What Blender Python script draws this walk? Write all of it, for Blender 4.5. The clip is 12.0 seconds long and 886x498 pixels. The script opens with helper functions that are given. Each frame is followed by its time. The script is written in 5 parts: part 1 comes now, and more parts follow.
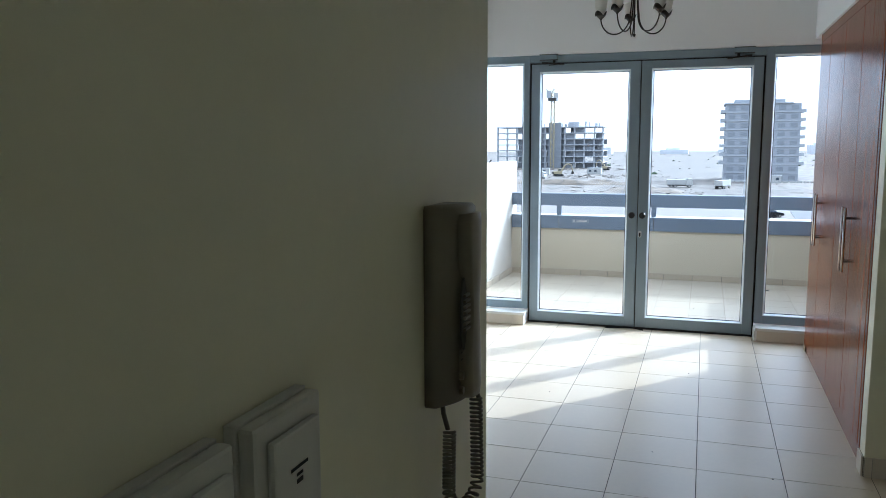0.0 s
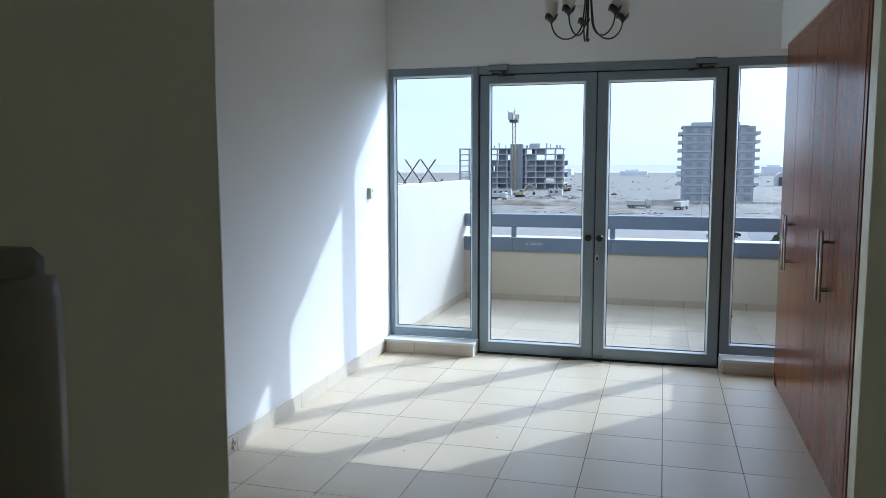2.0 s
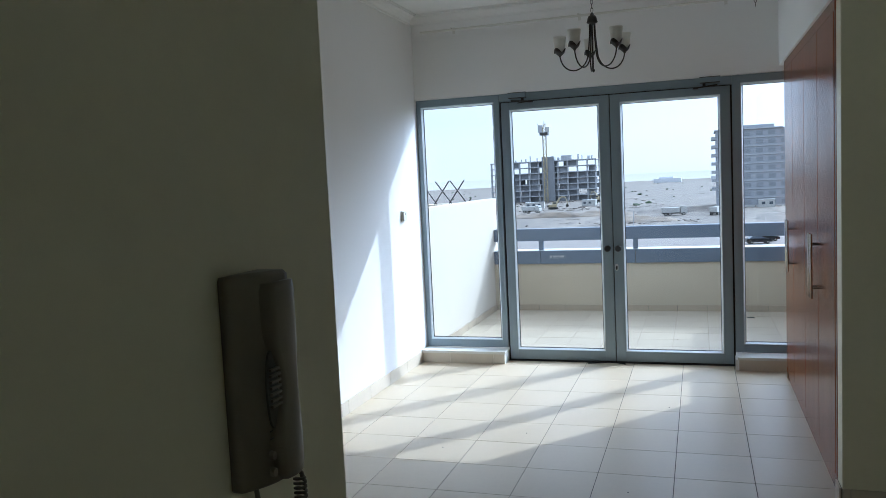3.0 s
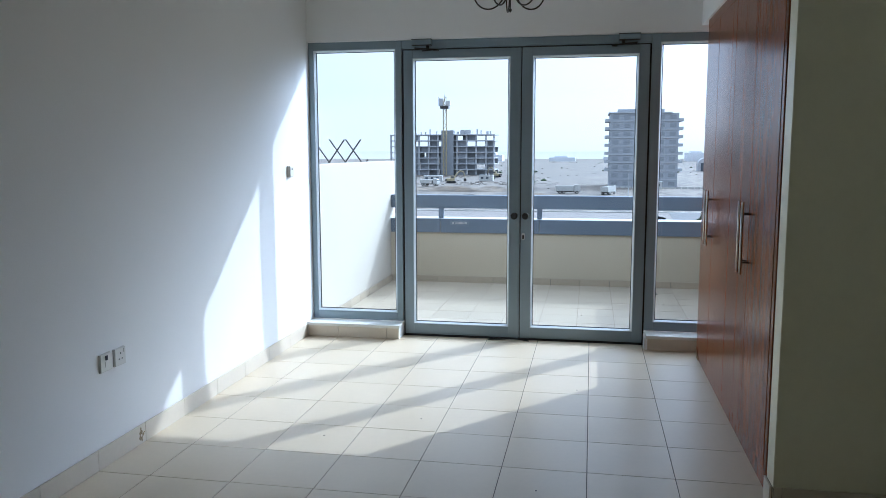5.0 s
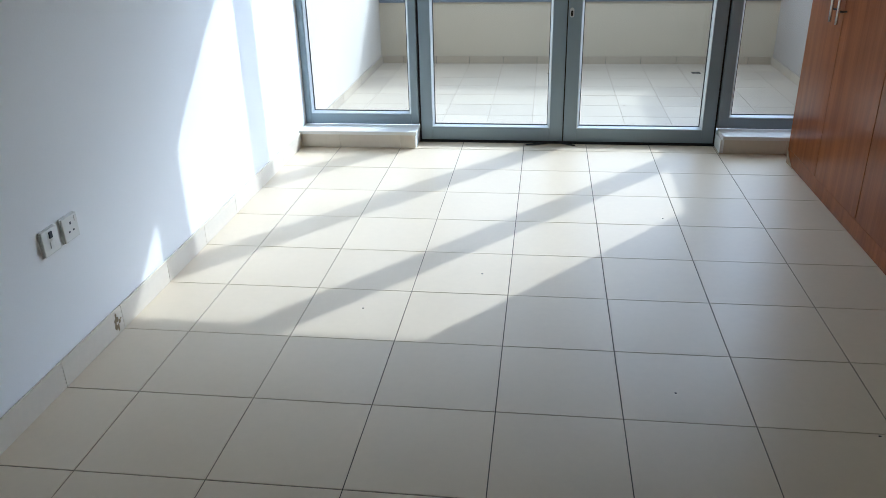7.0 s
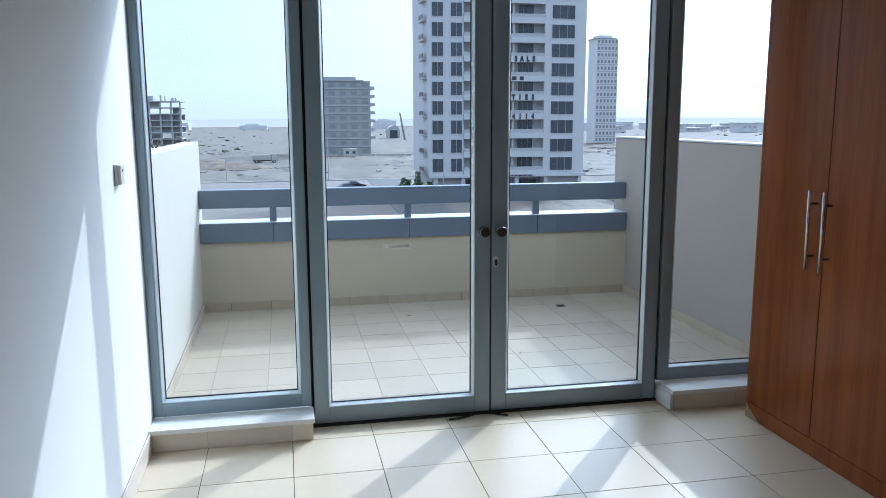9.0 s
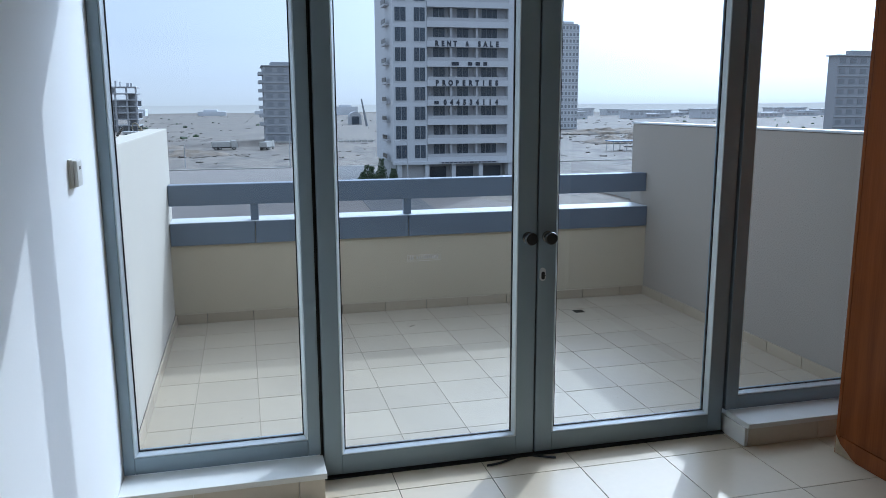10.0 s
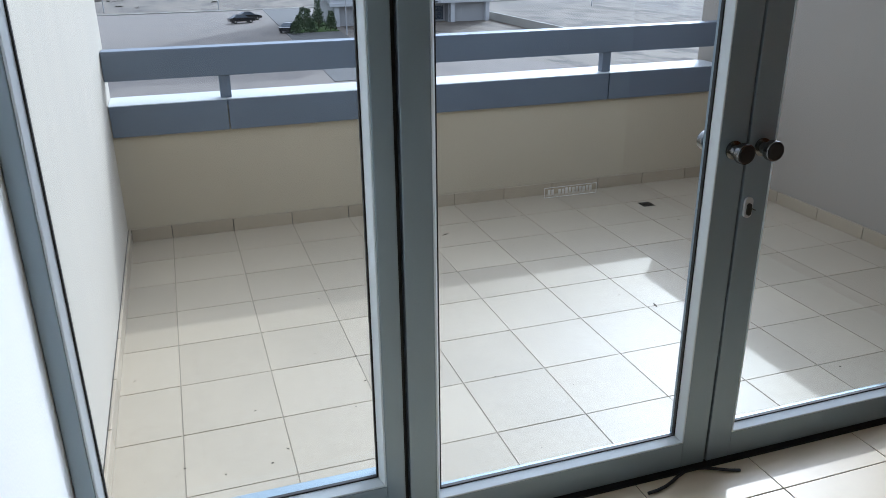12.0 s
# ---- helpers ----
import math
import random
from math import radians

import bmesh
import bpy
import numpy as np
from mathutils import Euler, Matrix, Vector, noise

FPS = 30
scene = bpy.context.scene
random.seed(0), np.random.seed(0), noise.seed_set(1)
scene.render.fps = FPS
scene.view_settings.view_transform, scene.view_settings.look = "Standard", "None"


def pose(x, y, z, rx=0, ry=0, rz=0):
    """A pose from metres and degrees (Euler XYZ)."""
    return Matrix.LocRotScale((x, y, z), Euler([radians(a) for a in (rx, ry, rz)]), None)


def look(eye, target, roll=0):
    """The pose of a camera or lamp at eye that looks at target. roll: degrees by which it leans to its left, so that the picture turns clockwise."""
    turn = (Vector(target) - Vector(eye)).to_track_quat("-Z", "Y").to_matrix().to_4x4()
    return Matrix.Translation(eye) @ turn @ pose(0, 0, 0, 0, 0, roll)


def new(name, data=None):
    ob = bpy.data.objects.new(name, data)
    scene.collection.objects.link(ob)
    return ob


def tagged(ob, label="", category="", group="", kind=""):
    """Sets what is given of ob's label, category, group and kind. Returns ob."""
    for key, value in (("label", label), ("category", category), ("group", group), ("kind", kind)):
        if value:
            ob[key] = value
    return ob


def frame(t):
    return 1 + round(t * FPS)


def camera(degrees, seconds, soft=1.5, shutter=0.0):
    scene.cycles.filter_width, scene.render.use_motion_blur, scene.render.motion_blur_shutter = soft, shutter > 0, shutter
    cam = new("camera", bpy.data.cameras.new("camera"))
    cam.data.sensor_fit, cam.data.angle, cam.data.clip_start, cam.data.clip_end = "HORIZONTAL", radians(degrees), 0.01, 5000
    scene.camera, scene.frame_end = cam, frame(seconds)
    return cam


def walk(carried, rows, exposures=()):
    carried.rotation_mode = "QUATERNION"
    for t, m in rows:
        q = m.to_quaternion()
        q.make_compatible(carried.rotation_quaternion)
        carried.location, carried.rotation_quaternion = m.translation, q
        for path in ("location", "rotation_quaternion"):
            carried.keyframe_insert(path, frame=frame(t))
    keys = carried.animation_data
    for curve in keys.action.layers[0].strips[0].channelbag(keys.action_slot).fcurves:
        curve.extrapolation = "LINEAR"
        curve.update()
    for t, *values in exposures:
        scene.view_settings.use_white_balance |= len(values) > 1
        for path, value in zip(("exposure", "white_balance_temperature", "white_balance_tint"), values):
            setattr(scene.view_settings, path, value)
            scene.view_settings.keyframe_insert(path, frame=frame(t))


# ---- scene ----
cam = camera(58.9, 12.0, soft=0.5)
PATH = [
    (0, (2.254, -6.845, 1.599), (1.628, -4.964, 1.334), -0.2),
    (0.5, (2.229, -6.644, 1.587), (1.805, -4.708, 1.313), -0.2),
    (1, (2.28, -6.39, 1.608), (1.919, -4.445, 1.318), -0.5),
    (1.5, (2.241, -6.24, 1.552), (1.859, -4.295, 1.29), -0.5),
    (2, (2.237, -6.264, 1.566), (1.700, -4.349, 1.353), -0.05),
    (2.5, (2.349, -6.507, 1.603), (1.657, -4.639, 1.424), -1.7),
    (3, (2.422, -6.737, 1.617), (1.799, -4.844, 1.448), -2.7),
    (3.2, (2.451, -6.799, 1.644), (1.865, -4.895, 1.465), -2.7),
    (4.8, (2.297, -6.259, 1.539), (1.903, -4.311, 1.308), -0.5),
    (5, (2.262, -6.115, 1.494), (1.894, -4.165, 1.247), -0.1),
    (5.5, (2.168, -5.842, 1.473), (1.807, -3.92, 1.053), 0.1),
    (6, (1.979, -5.513, 1.468), (1.539, -3.673, 0.82), -0.5),
    (6.5, (1.784, -5.273, 1.501), (1.388, -3.486, 0.694), -0.8),
    (6.7, (1.715, -5.159, 1.498), (1.371, -3.374, 0.663), -1.1),
    (8.3, (0.953, -4.362, 1.584), (1.176, -2.454, 1.028), -0.3),
    (8.5, (0.869, -4.236, 1.591), (1.142, -2.316, 1.102), -0.2),
    (9, (0.676, -3.87, 1.569), (1.066, -1.936, 1.24), -0.2),
    (9.5, (0.597, -3.419, 1.54), (1.042, -1.494, 1.235), -0.2),
    (10, (0.519, -3.071, 1.551), (1.0, -1.164, 1.188), -0.2),
    (10.5, (0.486, -2.643, 1.528), (0.997, -0.762, 1.081), -0.3),
    (11, (0.416, -2.25, 1.51), (0.972, -0.405, 0.974), 0.1),
    (11.5, (0.375, -1.905, 1.497), (0.955, -0.098, 0.866), -0.1),
    (12, (0.338, -1.601, 1.507), (0.926, 0.163, 0.77), -0.6),
]
walk(cam, [(t, look(eye, target, roll)) for t, eye, target, roll in PATH], [(0, 2.45, 5440, 6), (0.7, 2.05, 5390, 6), (1, 1.85, 5390, 6), (2, 1.87, 5340, 6), (3.2, 1.96, 5390, 6), (5, 1.98, 5340, 6), (6, 1.95, 5390, 6), (6.5, 2.15, 5440, 6), (8.5, 1.92, 5390, 6), (9, 1.70, 5380, 6), (9.5, 1.33, 5350, 6), (10.5, 1.27, 5450, 7), (11, 1.33, 5540, 7), (12, 1.43, 5820, 9)])

# ---- world and sun ----
SUN_FROM = Vector((1.0, 1.20, 1.04))
world = bpy.data.worlds.new("world")
scene.world = world
world.use_nodes = True
wn = world.node_tree.nodes
sky = wn.new("ShaderNodeTexSky")
sky.sky_type = "NISHITA"
sky.sun_disc = False
sky.sun_elevation = math.atan2(1.04, math.hypot(1.0, 1.20))
sky.sun_rotation = math.atan2(1.0, 1.20)
sky.dust_density = 0.4
sky.air_density = 1.0
sky.ozone_density = 2.0
# hazy sky: pale at the horizon, a little brighter above, with a wide aureole round the veiled sun
way, split, rise, veil = (wn.new(k) for k in ("ShaderNodeTexCoord", "ShaderNodeSeparateXYZ", "ShaderNodeMapRange", "ShaderNodeVectorMath"))
wl = world.node_tree.links.new
wl(way.outputs["Generated"], split.inputs[0])
wl(split.outputs["Z"], rise.inputs["Value"])
rise.inputs["From Min"].default_value, rise.inputs["From Max"].default_value = 0.20, 0.60
rise.inputs["To Min"].default_value, rise.inputs["To Max"].default_value = 0.32, 1.25
veil.operation = "SCALE"
pale = wn.new("ShaderNodeHueSaturation")
pale.inputs["Saturation"].default_value = 0.03
hue = wn.new("ShaderNodeVectorMath")
hue.operation = "MULTIPLY"
hue.inputs[1].default_value = (0.92, 0.968, 1.10)
wl(sky.outputs[0], pale.inputs["Color"])
wl(pale.outputs[0], hue.inputs[0])
wl(hue.outputs[0], veil.inputs[0])
near, lobe, halo = (wn.new(k) for k in ("ShaderNodeVectorMath", "ShaderNodeMath", "ShaderNodeMath"))
near.operation, lobe.operation, halo.operation = "DOT_PRODUCT", "POWER", "MULTIPLY_ADD"
near.inputs[1].default_value = SUN_FROM.normalized()
lobe.use_clamp = True
lobe.inputs[1].default_value = 20.0
halo.inputs[1].default_value = 3.1
wl(way.outputs["Generated"], near.inputs[0])
wl(near.outputs["Value"], lobe.inputs[0])
wl(lobe.outputs[0], halo.inputs[0])
wl(rise.outputs[0], halo.inputs[2])
wl(halo.outputs[0], veil.inputs["Scale"])
wl(veil.outputs[0], wn["Background"].inputs[0])
wn["Background"].inputs[1].default_value = 0.15
sun_data = bpy.data.lights.new("sun", "SUN")
sun_data.energy = 0.76
sun_data.angle = radians(0.6)
sun_data.color = (0.965, 0.98, 0.97)
sun = new("sun", sun_data)
sun.matrix_world = look(SUN_FROM * 20, (0, 0, 0))


# ---- materials ----
def mat(name, col, rough=0.6, metal=0.0, var=0.12, scale=1.5, fine=60.0, bump=0.05, spec=0.5, stretch=(1, 1, 1), tone=None, rnd=0.0, coat=0.0):
    """A surface with slow stains, fine grain and a light relief, laid out in world metres."""
    m = bpy.data.materials.new(name)
    m.use_nodes = True
    nt = m.node_tree
    nodes, link = nt.nodes, nt.links.new
    p = nodes["Principled BSDF"]
    geo = nodes.new("ShaderNodeNewGeometry")
    mp = nodes.new("ShaderNodeMapping")
    mp.inputs["Scale"].default_value = stretch
    link(geo.outputs["Position"], mp.inputs["Vector"])
    info = nodes.new("ShaderNodeObjectInfo")
    if rnd:
        off = nodes.new("ShaderNodeVectorMath")
        off.operation = "SCALE"
        off.inputs[0].default_value = (7.0, 3.0, 5.0)
        link(info.outputs["Random"], off.inputs["Scale"])
        link(off.outputs[0], mp.inputs["Location"])
    n1, n2 = nodes.new("ShaderNodeTexNoise"), nodes.new("ShaderNodeTexNoise")
    for n, s, d in ((n1, scale, 4.0), (n2, fine, 3.0)):
        n.inputs["Scale"].default_value = s
        n.inputs["Detail"].default_value = d
        link(mp.outputs[0], n.inputs["Vector"])
    mix = nodes.new("ShaderNodeMix")
    mix.data_type = "RGBA"
    dark = tone or tuple(c * (1 - 2 * var) for c in col)
    mix.inputs["A"].default_value = (*dark, 1)
    mix.inputs["B"].default_value = (*(min(1, c * (1 + 0.6 * var)) for c in col), 1)
    add = nodes.new("ShaderNodeMath")
    add.operation = "MULTIPLY_ADD"
    add.inputs[1].default_value = 0.35
    link(n2.outputs["Fac"], add.inputs[0])
    mul = nodes.new("ShaderNodeMath")
    mul.operation = "MULTIPLY"
    mul.inputs[1].default_value = 0.75
    link(n1.outputs["Fac"], mul.inputs[0])
    link(mul.outputs[0], add.inputs[2])
    fac = add.outputs[0]
    if rnd:
        r = nodes.new("ShaderNodeMath")
        r.operation = "MULTIPLY_ADD"
        r.inputs[1].default_value = rnd
        link(info.outputs["Random"], r.inputs[0])
        link(fac, r.inputs[2])
        fac = r.outputs[0]
    link(fac, mix.inputs["Factor"])
    link(mix.outputs["Result"], p.inputs["Base Color"])
    ro = nodes.new("ShaderNodeMapRange")
    ro.inputs["To Min"].default_value = max(0.02, rough * 0.8)
    ro.inputs["To Max"].default_value = min(1.0, rough * 1.25)
    link(n1.outputs["Fac"], ro.inputs["Value"])
    link(ro.outputs[0], p.inputs["Roughness"])
    p.inputs["Metallic"].default_value = metal
    p.inputs["Specular IOR Level"].default_value = spec
    p.inputs["Coat Weight"].default_value = coat
    p.inputs["Coat Roughness"].default_value = 0.08
    if bump:
        b = nodes.new("ShaderNodeBump")
        b.inputs["Strength"].default_value = bump
        b.inputs["Distance"].default_value = 0.01
        link(n2.outputs["Fac"], b.inputs["Height"])
        link(b.outputs[0], p.inputs["Normal"])
    return m


def glass_mat(name, tint):
    m = bpy.data.materials.new(name)
    m.use_nodes = True
    nt = m.node_tree
    nodes, link = nt.nodes, nt.links.new
    nodes.remove(nodes["Principled BSDF"])
    tr, gl, fr, mx = (nodes.new(k) for k in ("ShaderNodeBsdfTransparent", "ShaderNodeBsdfGlossy", "ShaderNodeLayerWeight", "ShaderNodeMixShader"))
    tr.inputs[0].default_value = (*tint, 1)
    gl.inputs["Roughness"].default_value = 0.01
    pw, sc = nodes.new("ShaderNodeMath"), nodes.new("ShaderNodeMath")
    pw.operation, sc.operation = "POWER", "MULTIPLY_ADD"
    pw.inputs[1].default_value = 5.0
    sc.inputs[1].default_value, sc.inputs[2].default_value = 0.7, 0.025
    link(fr.outputs["Facing"], pw.inputs[0])
    link(pw.outputs[0], sc.inputs[0])
    link(sc.outputs[0], mx.inputs[0])
    link(tr.outputs[0], mx.inputs[1])
    link(gl.outputs[0], mx.inputs[2])
    link(mx.outputs[0], nodes["Material Output"].inputs[0])
    return m


def speckled(m, col, scale, edge):
    """Breaks a ground up with darker patches of scrub and tracks."""
    nt = m.node_tree
    nodes, link = nt.nodes, nt.links.new
    p = nodes["Principled BSDF"]
    old = p.inputs["Base Color"].links[0].from_socket
    geo, mp, n, ramp, mix = (nodes.new(k) for k in ("ShaderNodeNewGeometry", "ShaderNodeMapping", "ShaderNodeTexNoise", "ShaderNodeMapRange", "ShaderNodeMix"))
    mp.inputs["Scale"].default_value = (1.0, 0.4, 1.0)
    n.inputs["Scale"].default_value, n.inputs["Detail"].default_value, n.inputs["Roughness"].default_value = scale, 9.0, 0.72
    ramp.inputs["From Min"].default_value, ramp.inputs["From Max"].default_value = edge, edge + 0.10
    mix.data_type = "RGBA"
    mix.inputs["B"].default_value = (*col, 1)
    link(geo.outputs["Position"], mp.inputs["Vector"])
    link(mp.outputs[0], n.inputs["Vector"])
    link(n.outputs["Fac"], ramp.inputs["Value"])
    link(ramp.outputs[0], mix.inputs["Factor"])
    link(old, mix.inputs["A"])
    link(mix.outputs["Result"], p.inputs["Base Color"])
    return m


WALL = mat("wall_paint", (0.87, 0.87, 0.855), 0.62, var=0.03, scale=0.9, fine=140, bump=0.06)
CEIL = mat("ceiling_paint", (0.86, 0.86, 0.84), 0.8, var=0.03, scale=0.8, fine=90, bump=0.05)
HALL = mat("hall_paint", (0.88, 0.85, 0.65), 0.36, spec=0.85, var=0.06, scale=1.1, fine=28, bump=0.05)
TILE = mat("floor_tile_glaze", (0.62, 0.515, 0.365), 0.355, spec=0.30, var=0.06, scale=1.8, fine=35, bump=0.015, rnd=0.22)
SKIRT = mat("skirting_tile_glaze", (0.64, 0.57, 0.46), 0.36, var=0.08, scale=3.0, fine=40, bump=0.02, rnd=0.25)
GROUT_BALC = mat("balcony_grout", (0.37, 0.305, 0.225), 0.9, var=0.35, scale=3, fine=120, bump=0.2)
GROUT = mat("grout", (0.12, 0.098, 0.072), 0.9, var=0.2, scale=5, fine=120, bump=0.2)
GROUT_DIRT = mat("dirty_grout", (0.15, 0.13, 0.105), 0.9, var=0.25, scale=3, fine=120, bump=0.2)
GROUT_PALE = mat("grout_pale", (0.27, 0.235, 0.19), 0.9, var=0.25, scale=3, fine=120, bump=0.2)
BALC_TILE = speckled(mat("balcony_tile", (0.455, 0.38, 0.28), 0.42, spec=0.26, var=0.16, scale=1.4, fine=30, bump=0.03, rnd=0.25), (0.22, 0.18, 0.13), 14.0, 0.69)
RENDER = mat("balcony_render", (0.55, 0.47, 0.345), 0.85, var=0.08, scale=1.2, fine=130, bump=0.12)
# darker copy of the cream render: the right partition's shade is in its colour
RENDER_SHADED = mat("shaded_cream_render", (0.39, 0.345, 0.29), 0.85, var=0.10, scale=1.0, fine=130, bump=0.12)
RENDER_STREAK = mat("streaked_render", (0.56, 0.50, 0.41), 0.85, var=0.10, scale=2.2, fine=60, bump=0.25, stretch=(2.5, 2.5, 0.35))
ALU = mat("grey_aluminium", (0.27, 0.335, 0.375), 0.36, metal=0.35, var=0.06, scale=2.5, fine=200, bump=0.02)
# bead far paler than the stiles: the light it catches is in the colour
ALU_LIGHT = mat("lit_aluminium_bead", (0.70, 0.76, 0.79), 0.36, metal=0.2, var=0.06, scale=2.5, fine=200, bump=0.02)
RAIL = mat("blue_grey_rail_paint", (0.16, 0.19, 0.235), 0.45, metal=0.1, var=0.10, scale=2.0, fine=120, bump=0.04)
LEDGE = mat("pale_metal_ledge", (0.62, 0.63, 0.63), 0.5, var=0.10, scale=3.0, fine=120, bump=0.05)
RUBBER = mat("black_rubber", (0.012, 0.012, 0.012), 0.6, var=0.2, scale=10, fine=80, bump=0.1)
WOOD = mat("cherry_wood", (0.265, 0.081, 0.024), 0.21, var=0.38, spec=0.15, scale=4.0, fine=30, bump=0.03, stretch=(4.5, 4.5, 0.2), rnd=0.12)
WOOD_DARK = mat("dark_wood_and_gap_shade", (0.09, 0.028, 0.015), 0.45, var=0.2, scale=6.0, fine=40, bump=0.03, stretch=(6, 6, 0.5))
RAWBOARD = mat("raw_chipboard", (0.45, 0.33, 0.20), 0.85, var=0.25, scale=30, fine=160, bump=0.3)
KNOB_STEEL = mat("dark_knob_steel", (0.20, 0.20, 0.195), 0.21, metal=1.0, var=0.08, scale=5, fine=200, bump=0.02)
CHROME = mat("brushed_steel", (0.62, 0.61, 0.58), 0.21, metal=1.0, var=0.06, scale=5, fine=200, bump=0.02)
SATIN = mat("satin_nickel", (0.62, 0.63, 0.63), 0.5, metal=0.4, var=0.06, scale=9, fine=200, bump=0.02)
DARK_METAL = mat("dark_bronze_metal", (0.06, 0.055, 0.05), 0.35, metal=0.8, var=0.15, scale=8, fine=120, bump=0.03)
BLACK_KNOB = mat("black_knob_cap", (0.012, 0.012, 0.012), 0.5, var=0.15, scale=8, fine=120, bump=0.02)
PLASTIC = mat("white_plastic", (0.72, 0.71, 0.66), 0.35, var=0.03, scale=8, fine=150, bump=0.02)
PHONE = mat("grey_brown_phone_plastic", (0.235, 0.215, 0.165), 0.36, var=0.06, scale=12, fine=180, bump=0.02)
PHONE_DARK = mat("grey_phone_plastic", (0.10, 0.10, 0.09), 0.5, var=0.08, scale=12, fine=180, bump=0.02)
CORD = mat("phone_cord_plastic", (0.20, 0.19, 0.155), 0.45, var=0.06, scale=20, fine=180, bump=0.02)
FROST = mat("frosted_glass_shade", (0.80, 0.79, 0.72), 0.45, var=0.04, scale=9, fine=120, bump=0.03)
STICKER = mat("pale_sticker", (0.70, 0.70, 0.67), 0.6, var=0.2, scale=60, fine=250, bump=0.05)
STAIN = mat("brown_stain", (0.30, 0.22, 0.12), 0.7, var=0.25, scale=60, fine=250, bump=0.05)
GLASS = glass_mat("clear_glass", (0.91, 0.94, 0.95))
SAND = speckled(speckled(mat("desert_sand", (0.225, 0.188, 0.148), 0.95, var=0.30, scale=0.05, fine=0.5, bump=0.6, stretch=(1, 0.5, 1)), (0.08, 0.068, 0.055), 0.30, 0.485), (0.12, 0.10, 0.08), 0.07, 0.50)
SAND_DARK = mat("dug_sand", (0.21, 0.18, 0.15), 0.95, var=0.2, scale=0.2, fine=1.5, bump=0.5)
BANK = speckled(mat("dug_earth", (0.24, 0.19, 0.14), 0.95, var=0.3, scale=0.2, fine=1.5, bump=0.6), (0.10, 0.085, 0.07), 0.35, 0.49)
ASPHALT = mat("asphalt", (0.13, 0.125, 0.12), 0.9, var=0.2, scale=0.15, fine=3, bump=0.3)
PAVED = speckled(mat("dusty_lot", (0.21, 0.18, 0.155), 0.93, var=0.16, scale=0.12, fine=1.2, bump=0.3, stretch=(1, 0.5, 1)), (0.15, 0.13, 0.115), 0.35, 0.52)
KERB = mat("kerb_stone", (0.45, 0.43, 0.39), 0.9, var=0.15, scale=1, fine=8, bump=0.2)
TOWER = mat("tower_white_cladding", (0.54, 0.55, 0.565), 0.7, var=0.06, scale=0.3, fine=4, bump=0.05)
# a darker grey than the front, for bay, flank and small parts
TOWER_BAY = mat("tower_bay_grey", (0.44, 0.44, 0.45), 0.8, var=0.08, scale=0.3, fine=4, bump=0.05)
TOWER_BASE = mat("tower_base_stone", (0.40, 0.40, 0.40), 0.7, var=0.10, scale=0.4, fine=4, bump=0.05)
WIN_DARK = mat("far_window_glass", (0.055, 0.07, 0.09), 0.12, var=0.3, scale=0.6, fine=3, bump=0.0, rnd=0.3)
# far concrete and facade greys lifted and cooled: haze put into the colour
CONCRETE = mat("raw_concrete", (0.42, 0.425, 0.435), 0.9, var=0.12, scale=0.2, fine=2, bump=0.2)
CONCRETE_DARK = mat("block_infill", (0.26, 0.27, 0.285), 0.9, var=0.15, scale=0.3, fine=2, bump=0.2)
GREY_BLOCK = mat("grey_facade", (0.34, 0.35, 0.365), 0.8, var=0.10, scale=0.2, fine=2, bump=0.1)
CRANE = mat("crane_paint", (0.36, 0.30, 0.18), 0.6, var=0.12, scale=1, fine=4, bump=0.05)
TRUCK_WHITE = mat("truck_paint", (0.44, 0.43, 0.40), 0.4, var=0.1, scale=1, fine=6, bump=0.03)
CAR_BLACK = mat("black_car_paint", (0.012, 0.012, 0.014), 0.15, var=0.1, scale=1, fine=6, bump=0.0, coat=0.5)
LEAF = mat("dusty_leaf", (0.055, 0.085, 0.035), 0.7, var=0.3, scale=1.0, fine=8, bump=0.1)
GRASS = mat("lawn", (0.10, 0.17, 0.04), 0.9, var=0.25, scale=0.4, fine=10, bump=0.4)
# far walls, paled in the base colour to stand for haze
BLUE_SHED = mat("haze_pale_cladding", (0.62, 0.63, 0.65), 0.7, var=0.1, scale=0.1, fine=1, bump=0.05)
BLUE_ROOF = mat("blue_roof_sheet", (0.10, 0.16, 0.27), 0.6, var=0.15, scale=0.4, fine=4, bump=0.05)
INK = mat("sign_lettering", (0.03, 0.035, 0.05), 0.6, var=0.1, scale=1, fine=5, bump=0.0)
BARK = mat("bark", (0.12, 0.09, 0.06), 0.9, var=0.2, scale=2, fine=12, bump=0.3)


# ---- building blocks ----
def box(bm, x0, x1, y0, y1, z0, z1, bev=0.0):
    """Adds a box, with chamfered edges if bev."""
    vs = [bm.verts.new((x, y, z)) for x in (x0, x1) for y in (y0, y1) for z in (z0, z1)]
    fs = [bm.faces.new([vs[i] for i in f]) for f in ((0, 1, 3, 2), (4, 6, 7, 5), (0, 4, 5, 1), (2, 3, 7, 6), (0, 2, 6, 4), (1, 5, 7, 3))]
    if bev:
        bmesh.ops.bevel(bm, geom=list({e for f in fs for e in f.edges}), offset=bev, segments=2, affect="EDGES", profile=0.6)


def boxes(*rows, bev=0.0):
    bm = bmesh.new()
    for r in rows:
        one = bmesh.new()
        box(one, *r, bev=bev)
        tmp = bpy.data.meshes.new("tmp")
        one.to_mesh(tmp)
        one.free()
        bm.from_mesh(tmp)
        bpy.data.meshes.remove(tmp)
    return bm


